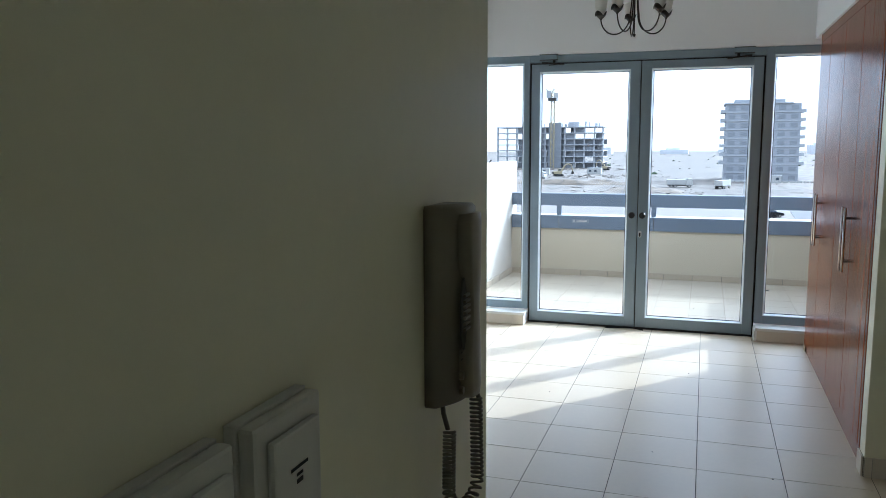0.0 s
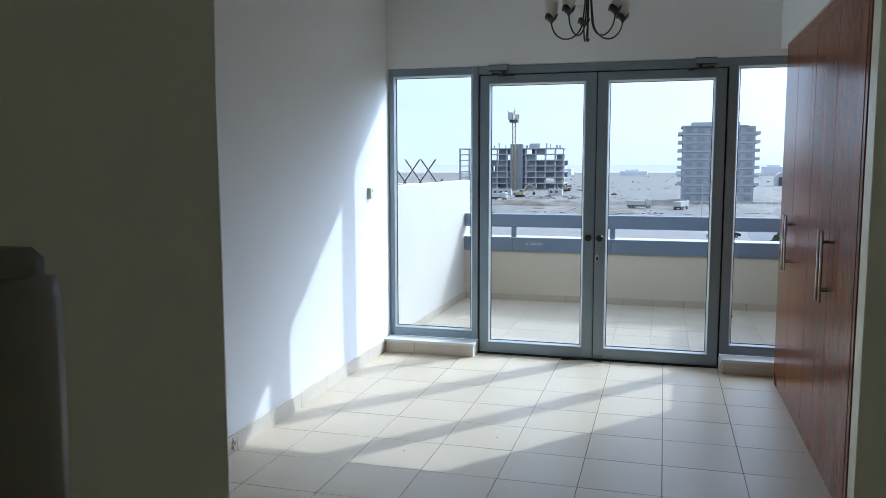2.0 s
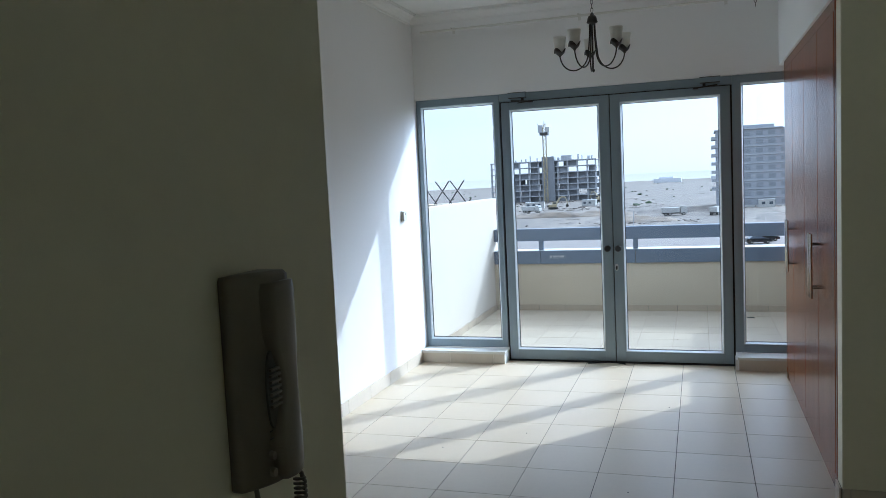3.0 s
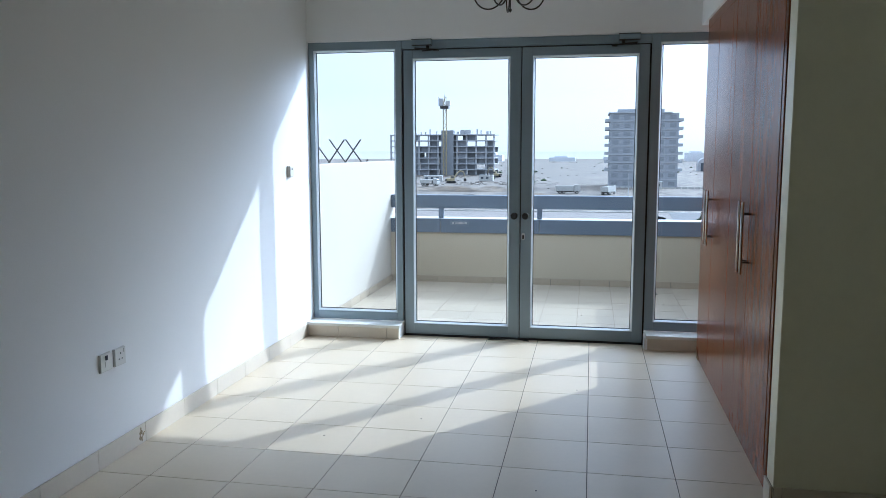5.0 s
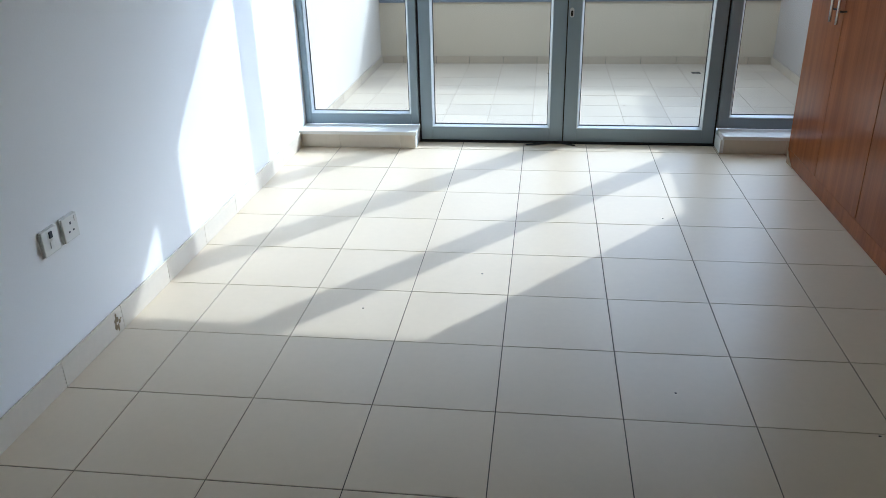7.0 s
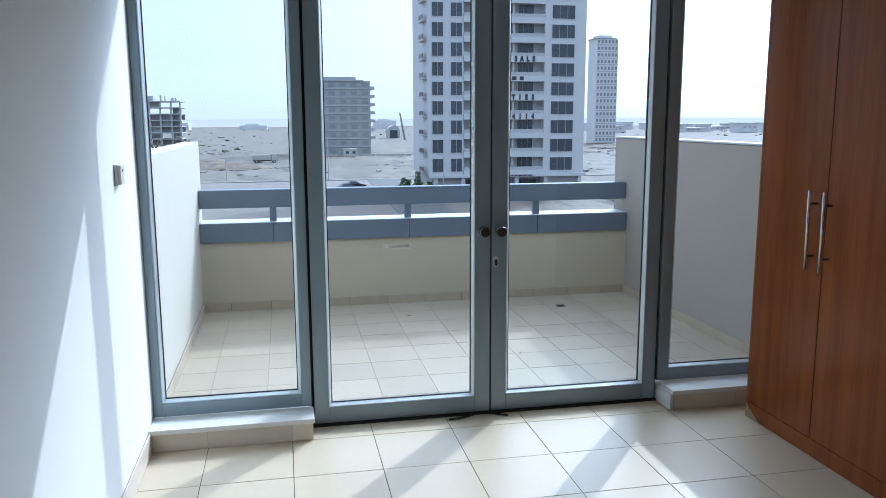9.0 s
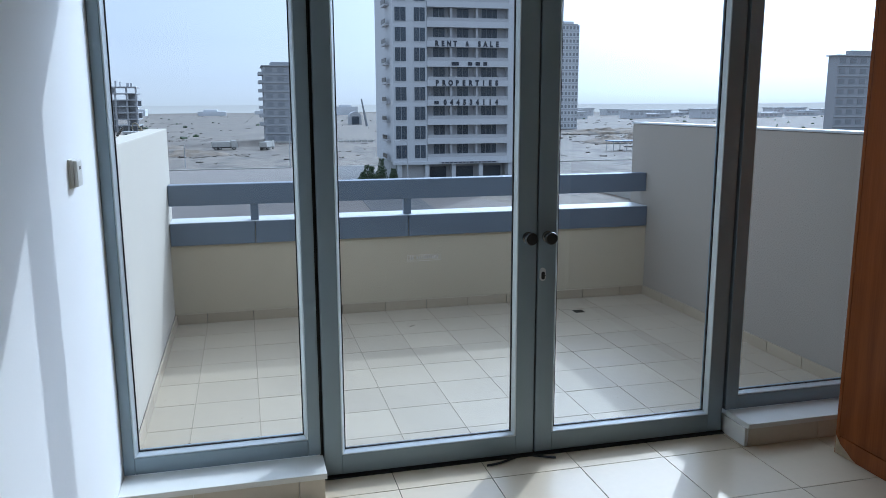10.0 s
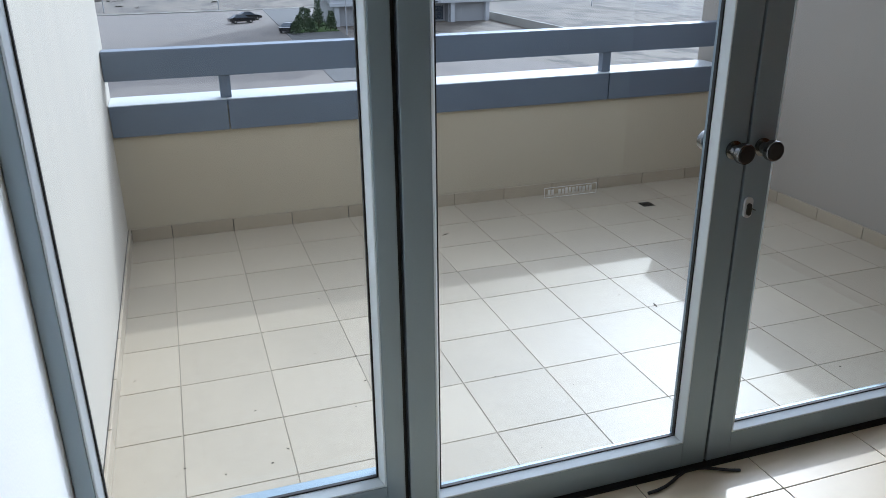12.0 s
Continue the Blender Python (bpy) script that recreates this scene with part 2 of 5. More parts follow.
def mesh_of(name, bm, material, smooth=False):
    me = bpy.data.meshes.new(name)
    bmesh.ops.recalc_face_normals(bm, faces=bm.faces)
    bm.to_mesh(me)
    bm.free()
    me.materials.append(material)
    if smooth:
        me.polygons.foreach_set("use_smooth", [True] * len(me.polygons))
    return me


def part(name, bm, material, parent=None, label="", smooth=False):
    """One mesh object, under a thing or a part."""
    ob = new(name, mesh_of(name, bm, material, smooth))
    if parent:
        ob.parent = parent
    return tagged(ob, label)


def piece(name, me, parent, m):
    """One more object on a shared mesh."""
    ob = new(name, me)
    ob.parent = parent
    ob.matrix_basis = m
    return ob


def thing(name, label, category, x=0, y=0, z=0, group="", rz=0):
    ob = new(name)
    ob.matrix_basis = pose(x, y, z, 0, 0, rz)
    ob.empty_display_size = 0.1
    return tagged(ob, label, category, group)


def setting(name, bm, material, label="", category=""):
    return tagged(part(name, bm, material), label, category, "", "structure")


def cyl(bm, a, b, r0, r1=None, n=16):
    """Adds a round bar from a to b."""
    a, b = Vector(a), Vector(b)
    d = b - a
    m = Matrix.Translation((a + b) / 2) @ d.to_track_quat("Z", "Y").to_matrix().to_4x4()
    bmesh.ops.create_cone(bm, cap_ends=True, segments=n, radius1=r0, radius2=r0 if r1 is None else r1, depth=d.length, matrix=m)


def lathe(bm, profile, n=24, m=Matrix()):
    """Turns (radius, height) rows about z."""
    rings = [[bm.verts.new(m @ Vector((r * math.cos(k * math.tau / n), r * math.sin(k * math.tau / n), z))) for k in range(n)] for r, z in profile]
    for lo, hi in zip(rings, rings[1:]):
        for k in range(n):
            bm.faces.new((lo[k], lo[(k + 1) % n], hi[(k + 1) % n], hi[k]))
    for ring, flip in ((rings[0], True), (rings[-1], False)):
        bm.faces.new(ring[::-1] if flip else ring)


def tube(bm, pts, r, n=10):
    """A bar of radius r swept along pts."""
    pts = [Vector(p) for p in pts]
    rings = []
    up = Vector((0.12, 0.31, 0.94))
    for i, p in enumerate(pts):
        d = (pts[min(i + 1, len(pts) - 1)] - pts[max(i - 1, 0)]).normalized()
        side = d.cross(up)
        side = side.normalized() if side.length > 1e-4 else Vector((1, 0, 0))
        up = side.cross(d).normalized()
        rr = r(i / (len(pts) - 1)) if callable(r) else r
        rings.append([bm.verts.new(p + (side * math.cos(k * math.tau / n) + up * math.sin(k * math.tau / n)) * rr) for k in range(n)])
    for lo, hi in zip(rings, rings[1:]):
        for k in range(n):
            bm.faces.new((lo[k], lo[(k + 1) % n], hi[(k + 1) % n], hi[k]))
    bm.faces.new(rings[0][::-1])
    bm.faces.new(rings[-1])


def loft(bm, rings):
    """Joins rings of equal length into a closed skin."""
    vs = [[bm.verts.new(p) for p in ring] for ring in rings]
    n = len(vs[0])
    for lo, hi in zip(vs, vs[1:]):
        for k in range(n):
            bm.faces.new((lo[k], lo[(k + 1) % n], hi[(k + 1) % n], hi[k]))
    bm.faces.new(vs[0][::-1])
    bm.faces.new(vs[-1])



# ---- the shell of the flat ----
CH = 3.10          # ceiling height
LINTEL = 2.36      # underside of the wall above the windows
XH, YH = 1.985, -5.85   # the hall's outer corner
XE, YE = 3.62, -7.30     # the hall's unseen far side and end, drawn in to bounce light
WX, WY = 3.04, -2.66    # front and near end of the wardrobe niche
BY = 2.66          # inner face of the balcony parapet
XR = 3.68          # right-hand walls

setting("wall_west", boxes((-0.22, 0.0, -5.85, 0.20, 0, CH)), WALL, "plain white painted side wall of the room", "wall")
setting("wall_window", boxes((-0.22, XR + 0.2, 0.0, 0.20, LINTEL, CH)), WALL, "white painted wall above the balcony doors", "wall")
setting("wall_niche", boxes((XR, XR + 0.2, -2.58, 0.0, 0, CH)), WALL, "white wall behind the wardrobe", "wall")
setting("wall_bulkhead", boxes((WX - 0.01, XR, WY, -0.0, 2.40, CH)), WALL, "white bulkhead above the fitted wardrobe", "wall")
setting("wall_pier", boxes((WX - 0.005, XE, -2.78, WY, 0, CH), bev=0.004), HALL, "painted end wall beside the wardrobe", "wall")
setting("wall_hall", boxes((XH - 0.12, XH, YE, YH, 0, CH), bev=0.004), HALL, "painted hall wall with an outer corner", "wall")
setting("wall_room_back", boxes((-0.22, XH - 0.12, YH - 0.12, YH, 0, CH)), WALL, "white wall at the back of the room", "wall")
# two closing walls out of view, placed near to brighten the hall
setting("wall_hall_end", boxes((XH - 0.12, XE + 0.2, YE - 0.2, YE, 0, CH)), HALL, "unseen wall closing the hall's end, set near to bounce light", "wall")
setting("wall_hall_east", boxes((XE, XE + 0.2, YE, -2.66, 0, CH)), HALL, "unseen hall side wall, drawn in to bounce light", "wall")
setting("ceiling", boxes((-0.3, 4.0, -7.6, 0.2, CH, CH + 0.15)), CEIL, "white painted ceiling", "ceiling")


def cornice(name, a, b, inward):
    """A stepped plaster moulding along a wall, from a to b just under the ceiling."""
    a, b, n = Vector(a), Vector(b), Vector(inward)
    prof = [(0.0, -0.085), (0.012, -0.085), (0.014, -0.070), (0.022, -0.066), (0.032, -0.048), (0.052, -0.028), (0.070, -0.020), (0.072, -0.010), (0.085, -0.008), (0.085, 0.0), (0.0, 0.0)]
    bm = bmesh.new()
    loft(bm, [[p + n * d + Vector((0, 0, CH + h)) for d, h in prof] for p in (a, b)])
    setting(name, bm, CEIL, "white stepped plaster cornice under the ceiling", "cornice")


cornice("trim_cornice_window", (0.0, 0.0, 0), (WX, 0.0, 0), (0, -1, 0))
cornice("trim_cornice_west", (0.0, YH, 0), (0.0, -0.086, 0), (1, 0, 0))

# ---- floors: the beds that carry the tiles ----
floor = setting("floor", boxes((0.0, XR, YH, 0.14, -0.12, -0.0025), (XH, XE, YE, YH, -0.12, -0.0025)), GROUT, "cream glazed square floor tiles with dark joints", "floor")
balcony_floor = setting("floor_balcony", boxes((-0.14, XR + 0.14, 0.14, BY + 0.3, -0.16, -0.0018)), GROUT_BALC, "dusty cream tiled balcony floor", "floor")

setting("wall_building_below", boxes((-1.6, 4.2, -7.9, BY + 0.24, -12.0, -0.17)), RENDER, "plain rendered lower storeys of the building", "wall")

# ---- window sills ----
for n, x0, x1 in (("window_sill_1", 0.0, 0.772), ("window_sill_2", 2.69, XR)):
    sill = setting(n, boxes((x0, x1, -0.128, 0.135, 0, 0.088)), WALL, "low sill with a tiled front and a white top board", "window sill")
    part("sill_board", boxes((x0 + 0.001, x1 + (0.008 if n.endswith("1") else -0.001), -0.148, 0.028, 0.0885, 0.112), bev=0.003), PLASTIC, sill, "white painted sill board")
    edges = [x0 + 0.012] + [e for e in (0.27 + 0.4 * k for k in range(9)) if x0 + 0.02 < e < x1 - 0.02] + [x1]
    for e0, e1 in zip(edges, edges[1:]):
        part("sill_tile", boxes((e0 + 0.001, e1 - 0.001, -0.138, -0.1285, 0.002, 0.0875), bev=0.0012), SKIRT, sill)
part("sill_end_tile", boxes((2.68, 2.6895, -0.136, 0.03, 0.002, 0.0875), bev=0.001), PLASTIC, bpy.data.objects["window_sill_2"])

# ---- skirting tiles ----
tile_h = 0.10


def skirting(name, axis, fixed, lo, hi, out, start):
    """A row of cut tiles at the foot of a wall; out: the side on which they stand proud."""
    base = setting(name, boxes((fixed, fixed + out * 0.004, lo, hi, 0, tile_h - 0.004) if axis == "y" else (lo, hi, fixed, fixed + out * 0.004, 0, tile_h - 0.004)), GROUT_PALE, "cream tile skirting along the wall", "baseboard")
    cuts = [lo] + [c for c in (start + 0.4 * k for k in range(-40, 40)) if lo + 0.01 < c < hi - 0.01] + [hi]
    for c0, c1 in zip(cuts, cuts[1:]):
        f0, f1 = sorted((fixed + out * 0.0045, fixed + out * 0.0125))
        r = (f0, f1, c0 + 0.0012, c1 - 0.0012, 0.001, tile_h) if axis == "y" else (c0 + 0.0012, c1 - 0.0012, f0, f1, 0.001, tile_h)
        part("skirting_tile", boxes(r, bev=0.0015), SKIRT, base)


skirting("baseboard_west", "y", 0.0, -5.84, -0.14, 1, -2.537)
skirting("baseboard_hall", "y", XH, YE + 0.02, YH - 0.001, 1, -2.537)
skirting("baseboard_pier", "x", -2.78, WX - 0.004, XE - 0.01, -1, 0.27)
skirting("baseboard_pier_side", "y", WX - 0.005, -2.779, WY - 0.002, -1, -2.537)
skirting("baseboard_niche", "y", XR, -0.26, -0.15, -1, -0.137)

# ---- balcony walls ----
PT = 1.385
setting("wall_balcony_left", boxes((-0.13, -0.012, 0.20, BY + 0.30, -0.1, PT), bev=0.006), RENDER_STREAK, "rain-streaked cream balcony partition wall", "balcony wall")
setting("wall_balcony_right", boxes((XR, XR + 0.12, 0.20, BY + 0.30, -0.1, PT), bev=0.006), RENDER_SHADED, "cream rendered balcony partition wall", "balcony wall")
setting("trim_coping", boxes((XR - 0.006, XR + 0.126, 0.20, BY + 0.306, PT + 0.002, PT + 0.016), bev=0.003), LEDGE, "thin pale coping on the partition wall", "coping")
setting("wall_parapet", boxes((-0.012, XR, BY + 0.02, BY + 0.24, -0.1, 0.70)), RENDER, "low cream rendered balcony parapet", "parapet")
setting("wall_outer_left", boxes((-0.22, -0.0, 0.1, 0.20, 0.0, LINTEL)), RENDER, "outer face beside the window", "wall")
setting("wall_outer_right", boxes((XR, XR + 0.2, 0.0, 0.20, 0.0, LINTEL)), RENDER, "outer face beside the window", "wall")


def balcony_skirting(name, axis, fixed, lo, hi, out, start):
    base = setting(name, boxes((fixed, fixed + out * 0.004, lo, hi, -0.003, 0.068) if axis == "y" else (lo, hi, fixed, fixed + out * 0.004, -0.003, 0.068)), GROUT_DIRT, "dusty cream tile skirting on the balcony", "baseboard")
    cuts = [lo] + [c for c in (start + 0.325 * k for k in range(-20, 20)) if lo + 0.01 < c < hi - 0.01] + [hi]
    for c0, c1 in zip(cuts, cuts[1:]):
        f0, f1 = sorted((fixed + out * 0.0045, fixed + out * 0.015))
        r = (f0, f1, c0 + 0.0022, c1 - 0.0022, 0.0, 0.072) if axis == "y" else (c0 + 0.0022, c1 - 0.0022, f0, f1, 0.0, 0.072)
        part("skirting_tile", boxes(r, bev=0.002), BALC_TILE, base)


balcony_skirting("baseboard_parapet", "x", BY + 0.02, 0.003, XR - 0.015, -1, 0.21)
balcony_skirting("baseboard_balcony_left", "y", -0.012, 0.22, BY + 0.018, 1, 0.40)
balcony_skirting("baseboard_balcony_right", "y", XR, 0.22, BY + 0.018, -1, 0.40)

# ---- railing ----
railing = thing("balcony_railing", "blue-grey painted metal railing on the parapet", "railing", 1.8, BY, 0.7)
cuts = [-0.01, 0.575, 1.70, 2.84, XR - 0.002]
part("top_rail", boxes((-0.01 - 1.8, XR - 0.002 - 1.8, 0.035, 0.14, 0.150, 0.299), bev=0.006), RAIL, railing)
for px in cuts[1:4]:
    part("post", boxes((px - 0.028 - 1.8, px + 0.028 - 1.8, 0.045, 0.095, 0.0345, 0.1495), bev=0.003), RAIL, railing)
for c0, c1 in zip(cuts, cuts[1:]):
    part("fascia_panel", boxes((c0 + 0.003 - 1.8, c1 - 0.003 - 1.8, 0.0, 0.018, -0.128, 0.030), bev=0.003), RAIL, railing)
    part("ledge_plate", boxes((c0 + 0.002 - 1.8, c1 - 0.002 - 1.8, 0.002, 0.26, 0.0305, 0.034)), LEDGE, railing, "sunlit pale ledge plate")
part("ledge_core", boxes((-0.008 - 1.8, XR - 0.004 - 1.8, 0.019, 0.25, 0.001, 0.030)), RAIL, railing)


# ---- windows and doors ----
def ring(x0, x1, z0, z1, w, y0, y1, bev=0.003, wl=None, wr=None, wb=None, wt=None):
    """Rows of boxes for a rectangular frame."""
    wl, wr, wb, wt = wl or w, wr or w, wb or w, wt or w
    return boxes((x0, x0 + wl, y0, y1, z0, z1), (x1 - wr, x1, y0, y1, z0, z1), (x0 + wl, x1 - wr, y0, y1, z0, z0 + wb), (x0 + wl, x1 - wr, y0, y1, z1 - wt, z1), bev=bev)


def swept(x0, x1, z0, z1, profile):
    """A mitred frame; profile: rows of how far in from the opening's edge, and y."""
    bm = bmesh.new()
    loops = [[bm.verts.new(p) for p in ((x0 + d, y, z0 + d), (x1 - d, y, z0 + d), (x1 - d, y, z1 - d), (x0 + d, y, z1 - d))] for d, y in profile]
    for a, b in zip(loops, loops[1:] + loops[:1]):
        for k in range(4):
            bm.faces.new((a[k], a[(k + 1) % 4], b[(k + 1) % 4], b[k]))
    return bm


def glazed(parent, gx0, gx1, gz0, gz1, pane_label):
    """Beads, black seal and pane for an opening in a frame."""
    part("bead", swept(gx0, gx1, gz0, gz1, [(0.0, 0.066), (0.0, 0.0335), (0.003, 0.0325), (0.005, 0.0335), (0.0145, 0.054), (0.015, 0.056), (0.015, 0.066)]), ALU_LIGHT, parent)
    part("seal", ring(gx0 + 0.0152, gx1 - 0.0152, gz0 + 0.0152, gz1 - 0.0152, 0.0042, 0.058, 0.068, bev=0), RUBBER, parent)
    pane = part("pane", boxes((gx0 + 0.004, gx1 - 0.004, 0.0685, 0.0745, gz0 + 0.004, gz1 - 0.004)), GLASS, parent, pane_label)
    pane.visible_shadow = False
    part("outer_bead", ring(gx0, gx1, gz0, gz1, 0.012, 0.076, 0.088, bev=0.002), ALU, parent)
    return pane


window_1 = tagged(new("window_1"), "fixed narrow window in a grey aluminium frame", "window", "", "structure")
part("window_frame", ring(0.001, 0.772, 0.1125, 2.358, 0.05, 0.030, 0.125, wl=0.042, wr=0.050, wb=0.068, wt=0.062), ALU, window_1)
glazed(window_1, 0.043, 0.722, 0.1805, 2.296, "clear pane with faint dust")
window_2 = tagged(new("window_2"), "fixed narrow window in a grey aluminium frame beside the wardrobe", "window", "", "structure")
part("window_frame", ring(2.686, XR - 0.001, 0.1125, 2.358, 0.05, 0.030, 0.125, wl=0.063, wr=0.048, wb=0.068, wt=0.062), ALU, window_2)
glazed(window_2, 2.749, XR - 0.049, 0.1805, 2.296, "clear pane with faint dust")

door_1 = tagged(new("door_1"), "closed double balcony door of grey aluminium and glass", "door", "", "structure")
part("head_frame", boxes((0.773, 2.685, 0.030, 0.125, 2.292, 2.358), bev=0.003), ALU, door_1)
part("jamb_seal", boxes((0.7725, 0.7865, 0.058, 0.11, 0.0, 2.291)), RUBBER, door_1)
part("jamb_seal", boxes((2.6715, 2.6855, 0.058, 0.11, 0.0, 2.291)), RUBBER, door_1)
part("head_seal", boxes((0.787, 2.671, 0.058, 0.094, 2.2825, 2.2915)), RUBBER, door_1)
part("threshold", boxes((0.775, 2.684, 0.020, 0.14, -0.002, 0.006), bev=0.001), RUBBER, door_1, "black threshold strip under the doors")


def leaf_(x0, x1, g0, g1, kx):
    leaf = part("leaf", ring(x0, x1, 0.012, 2.282, 0.08, 0.034, 0.098, wl=g0 - x0, wr=x1 - g1, wb=0.086, wt=0.064), ALU, door_1)
    glazed(leaf, g0, g1, 0.098, 2.218, "clear glass door pane")
    for side in (-1, 1):
        y0 = 0.034 if side < 0 else 0.098
        bm = bmesh.new()
        m = Matrix.Translation((kx, y0, 0.992)) @ pose(0, 0, 0, 90 if side < 0 else -90)
        lathe(bm, [(0.022, 0.0005), (0.0245, 0.003), (0.0245, 0.007), (0.016, 0.010), (0.0135, 0.020), (0.018, 0.030), (0.0255, 0.034), (0.027, 0.038), (0.027, 0.052), (0.0255, 0.055)], 28, m)
        knob = part("knob", bm, KNOB_STEEL, leaf, "round dark steel door knob", smooth=False)
        bm = bmesh.new()
        lathe(bm, [(0.0235, 0.0552), (0.0235, 0.0565), (0.020, 0.0575)], 28, m)
        part("knob_cap", bm, BLACK_KNOB, leaf, "black knob cap")
    return leaf


leaf_l = leaf_(0.787, 1.715, 0.860, 1.632, 1.674)
leaf_r = leaf_(1.723, 2.671, 1.804, 2.596, 1.763)
part("meeting_seal", boxes((1.7152, 1.7228, 0.060, 0.09, 0.012, 2.282)), RUBBER, door_1)


def stadium(bm, cx, cz, w, h, y0, y1, n=10):
    r = w / 2
    pts = [(cx + r * math.cos(a), cz + (h / 2 - r) + r * math.sin(a)) for a in (math.pi * k / n for k in range(n + 1))]
    pts += [(cx - r * math.cos(a), cz - (h / 2 - r) - r * math.sin(a)) for a in (math.pi * k / n for k in range(n + 1))]
    loft(bm, [[Vector((x, y, z)) for x, z in pts] for y in (y0, y1)])


bm = bmesh.new()
stadium(bm, 1.744, 0.828, 0.026, 0.058, 0.027, 0.0338)
part("lock_plate", bm, SATIN, leaf_r, "oval steel lock plate")
bm = bmesh.new()
stadium(bm, 1.744, 0.824, 0.014, 0.034, 0.022, 0.0268)
cyl(bm, (1.744, 0.022, 0.830), (1.747, 0.004, 0.828), 0.0016, n=8)
part("lock_cylinder", bm, BLACK_KNOB, leaf_r, "dark lock cylinder with a key stub")


def closer(name, x0, side):
    c = thing(name, "grey overhead door closer with a folding arm", "door closer", x0, 0.03, 2.335, "door closers")
    part("body", boxes((-0.076, 0.076, -0.046, -0.001, -0.018, 0.020), bev=0.004), ALU, c)
    bm = boxes((-0.079, 0.079, -0.048, -0.001, 0.0205, 0.0255), (-0.076, 0.076, -0.044, -0.002, -0.024, -0.0185), bev=0.001)
    part("cover", bm, DARK_METAL, c)
    bm = bmesh.new()
    cyl(bm, (side * 0.045, -0.026, -0.046), (side * 0.045, -0.026, -0.0245), 0.012)
    part("spindle", bm, DARK_METAL, c)
    a = boxes((-0.006, 0.17, -0.006, 0.006, -0.006, 0.006), bev=0.001)
    arm = part("arm", a, DARK_METAL, c)
    fore = part("forearm", boxes((-0.004, 0.115, -0.005, 0.005, -0.004, 0.004), bev=0.001), DARK_METAL, c)
    fore.matrix_basis = pose(side * 0.118, -0.034, -0.058, 0, 4 * side, 180 if side > 0 else 0)
    arm.matrix_basis = pose(-0.050 if side > 0 else 0.050, -0.034, -0.044, 0, 5, 0 if side > 0 else 180)
    part("shoe", boxes((side * 0.11 - 0.02, side * 0.11 + 0.02, -0.040, -0.0, -0.066, -0.056), bev=0.002), DARK_METAL, c)
    return c


closer("door_closer", 0.942, 1)
closer("door_closer", 2.520, -1)

sticker = thing("door_sticker", "small worn pale sticker on the door glass", "sticker", 1.23, 0.0675, 0.921)
bm = boxes((-0.072, 0.072, 0, 0.0006, -0.013, -0.0118), (-0.072, 0.072, 0, 0.0006, 0.0118, 0.013), (-0.072, -0.0708, 0, 0.0006, -0.0117, 0.0117), (0.0708, 0.072, 0, 0.0006, -0.0117, 0.0117))
rs = random.Random(4)
part("edge", bm, STICKER, sticker)
rows = []
for k in range(13):
    x = -0.062 + k * 0.0095
    if rs.random() < 0.85:
        rows.append((x, x + 0.0065, 0, 0.0006, -0.007 + rs.random() * 0.003, 0.006 + rs.random() * 0.003))
part("print", boxes(*rows), STICKER, sticker)

strip = thing("loose_door_seal", "loose black rubber seal strip lying by the doors", "seal strip", 1.62, -0.02, 0.0)
bm = bmesh.new()
tube(bm, [(-0.14 + 0.032 * k, 0.055 * math.sin(k * 0.28) ** 3 - 0.012, 0.006 + 0.002 * math.sin(k)) for k in range(11)], 0.005, 8)
part("rubber", bm, RUBBER, strip)

# ---- the neighbour's balcony end, with a lattice on it ----
setting("wall_balcony_neighbour", boxes((-1.6, -0.135, BY - 0.10, BY + 0.24, -0.1, 1.345)), RENDER, "plain rendered wall of the next balcony", "balcony wall")
lattice = thing("lattice_screen", "broken brown crossed metal lattice beyond the partition top", "lattice", -0.60, BY - 0.04, 1.346)
for k in range(4):
    x = -0.94 + 0.195 * k
    for s in (-1, 1):
        if k == 3 and s < 0 or k == 0 and s > 0:
            continue
        x0, x1, h = (x, x + 0.205, 0.285) if k < 3 else (-0.30, -0.262, 0.06)
        if s < 0:
            x0, x1 = x1 + 0.03, x0 + 0.03
        bm = bmesh.new()
        tube(bm, [(x0 + 0.60, 0.007 * s, 0.001), (x1 + 0.60, 0.007 * s, h)], 0.0085, 8)
        part("bar", bm, DARK_METAL, lattice)

# ---- floor drain ----
drain = thing("floor_drain", "small dark square floor drain on the balcony", "drain", 2.93, 2.28, 0.0)
part("grate", boxes(*[(-0.034, 0.034, -0.034 + 0.0136 * k, -0.026 + 0.0136 * k, 0.0005, 0.003) for k in range(5)]), DARK_METAL, drain)
part("bowl", boxes((-0.038, 0.038, -0.038, 0.038, 0.0002, 0.0008)), RUBBER, drain)

# ---- wardrobe ----
W0, W1, WT = -2.56, -0.285, 2.395
wardrobe = thing("wardrobe", "tall glossy cherry-wood fitted wardrobe with four closed doors", "wardrobe", WX, (W0 + W1) / 2, 0)
yc = (W0 + W1) / 2


def wpart(name, x0, x1, y0, y1, z0, z1, material, label="", bev=0.002, parent=wardrobe):
    return part(name, boxes((x0 - WX, x1 - WX, y0 - yc, y1 - yc, z0, z1), bev=bev), material, parent, label)


wpart("side_panel", WX + 0.0, XR - 0.01, W1 - 0.018, W1, 0.0, WT, WOOD, bev=0.001)
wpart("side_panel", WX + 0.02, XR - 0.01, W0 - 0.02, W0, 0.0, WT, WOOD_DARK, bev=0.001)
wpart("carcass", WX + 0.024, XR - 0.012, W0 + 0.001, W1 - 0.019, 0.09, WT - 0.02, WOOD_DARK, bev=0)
wpart("plinth", WX + 0.003, WX + 0.022, W0 - 0.085, W1 - 0.019, 0.001, 0.084, WOOD)
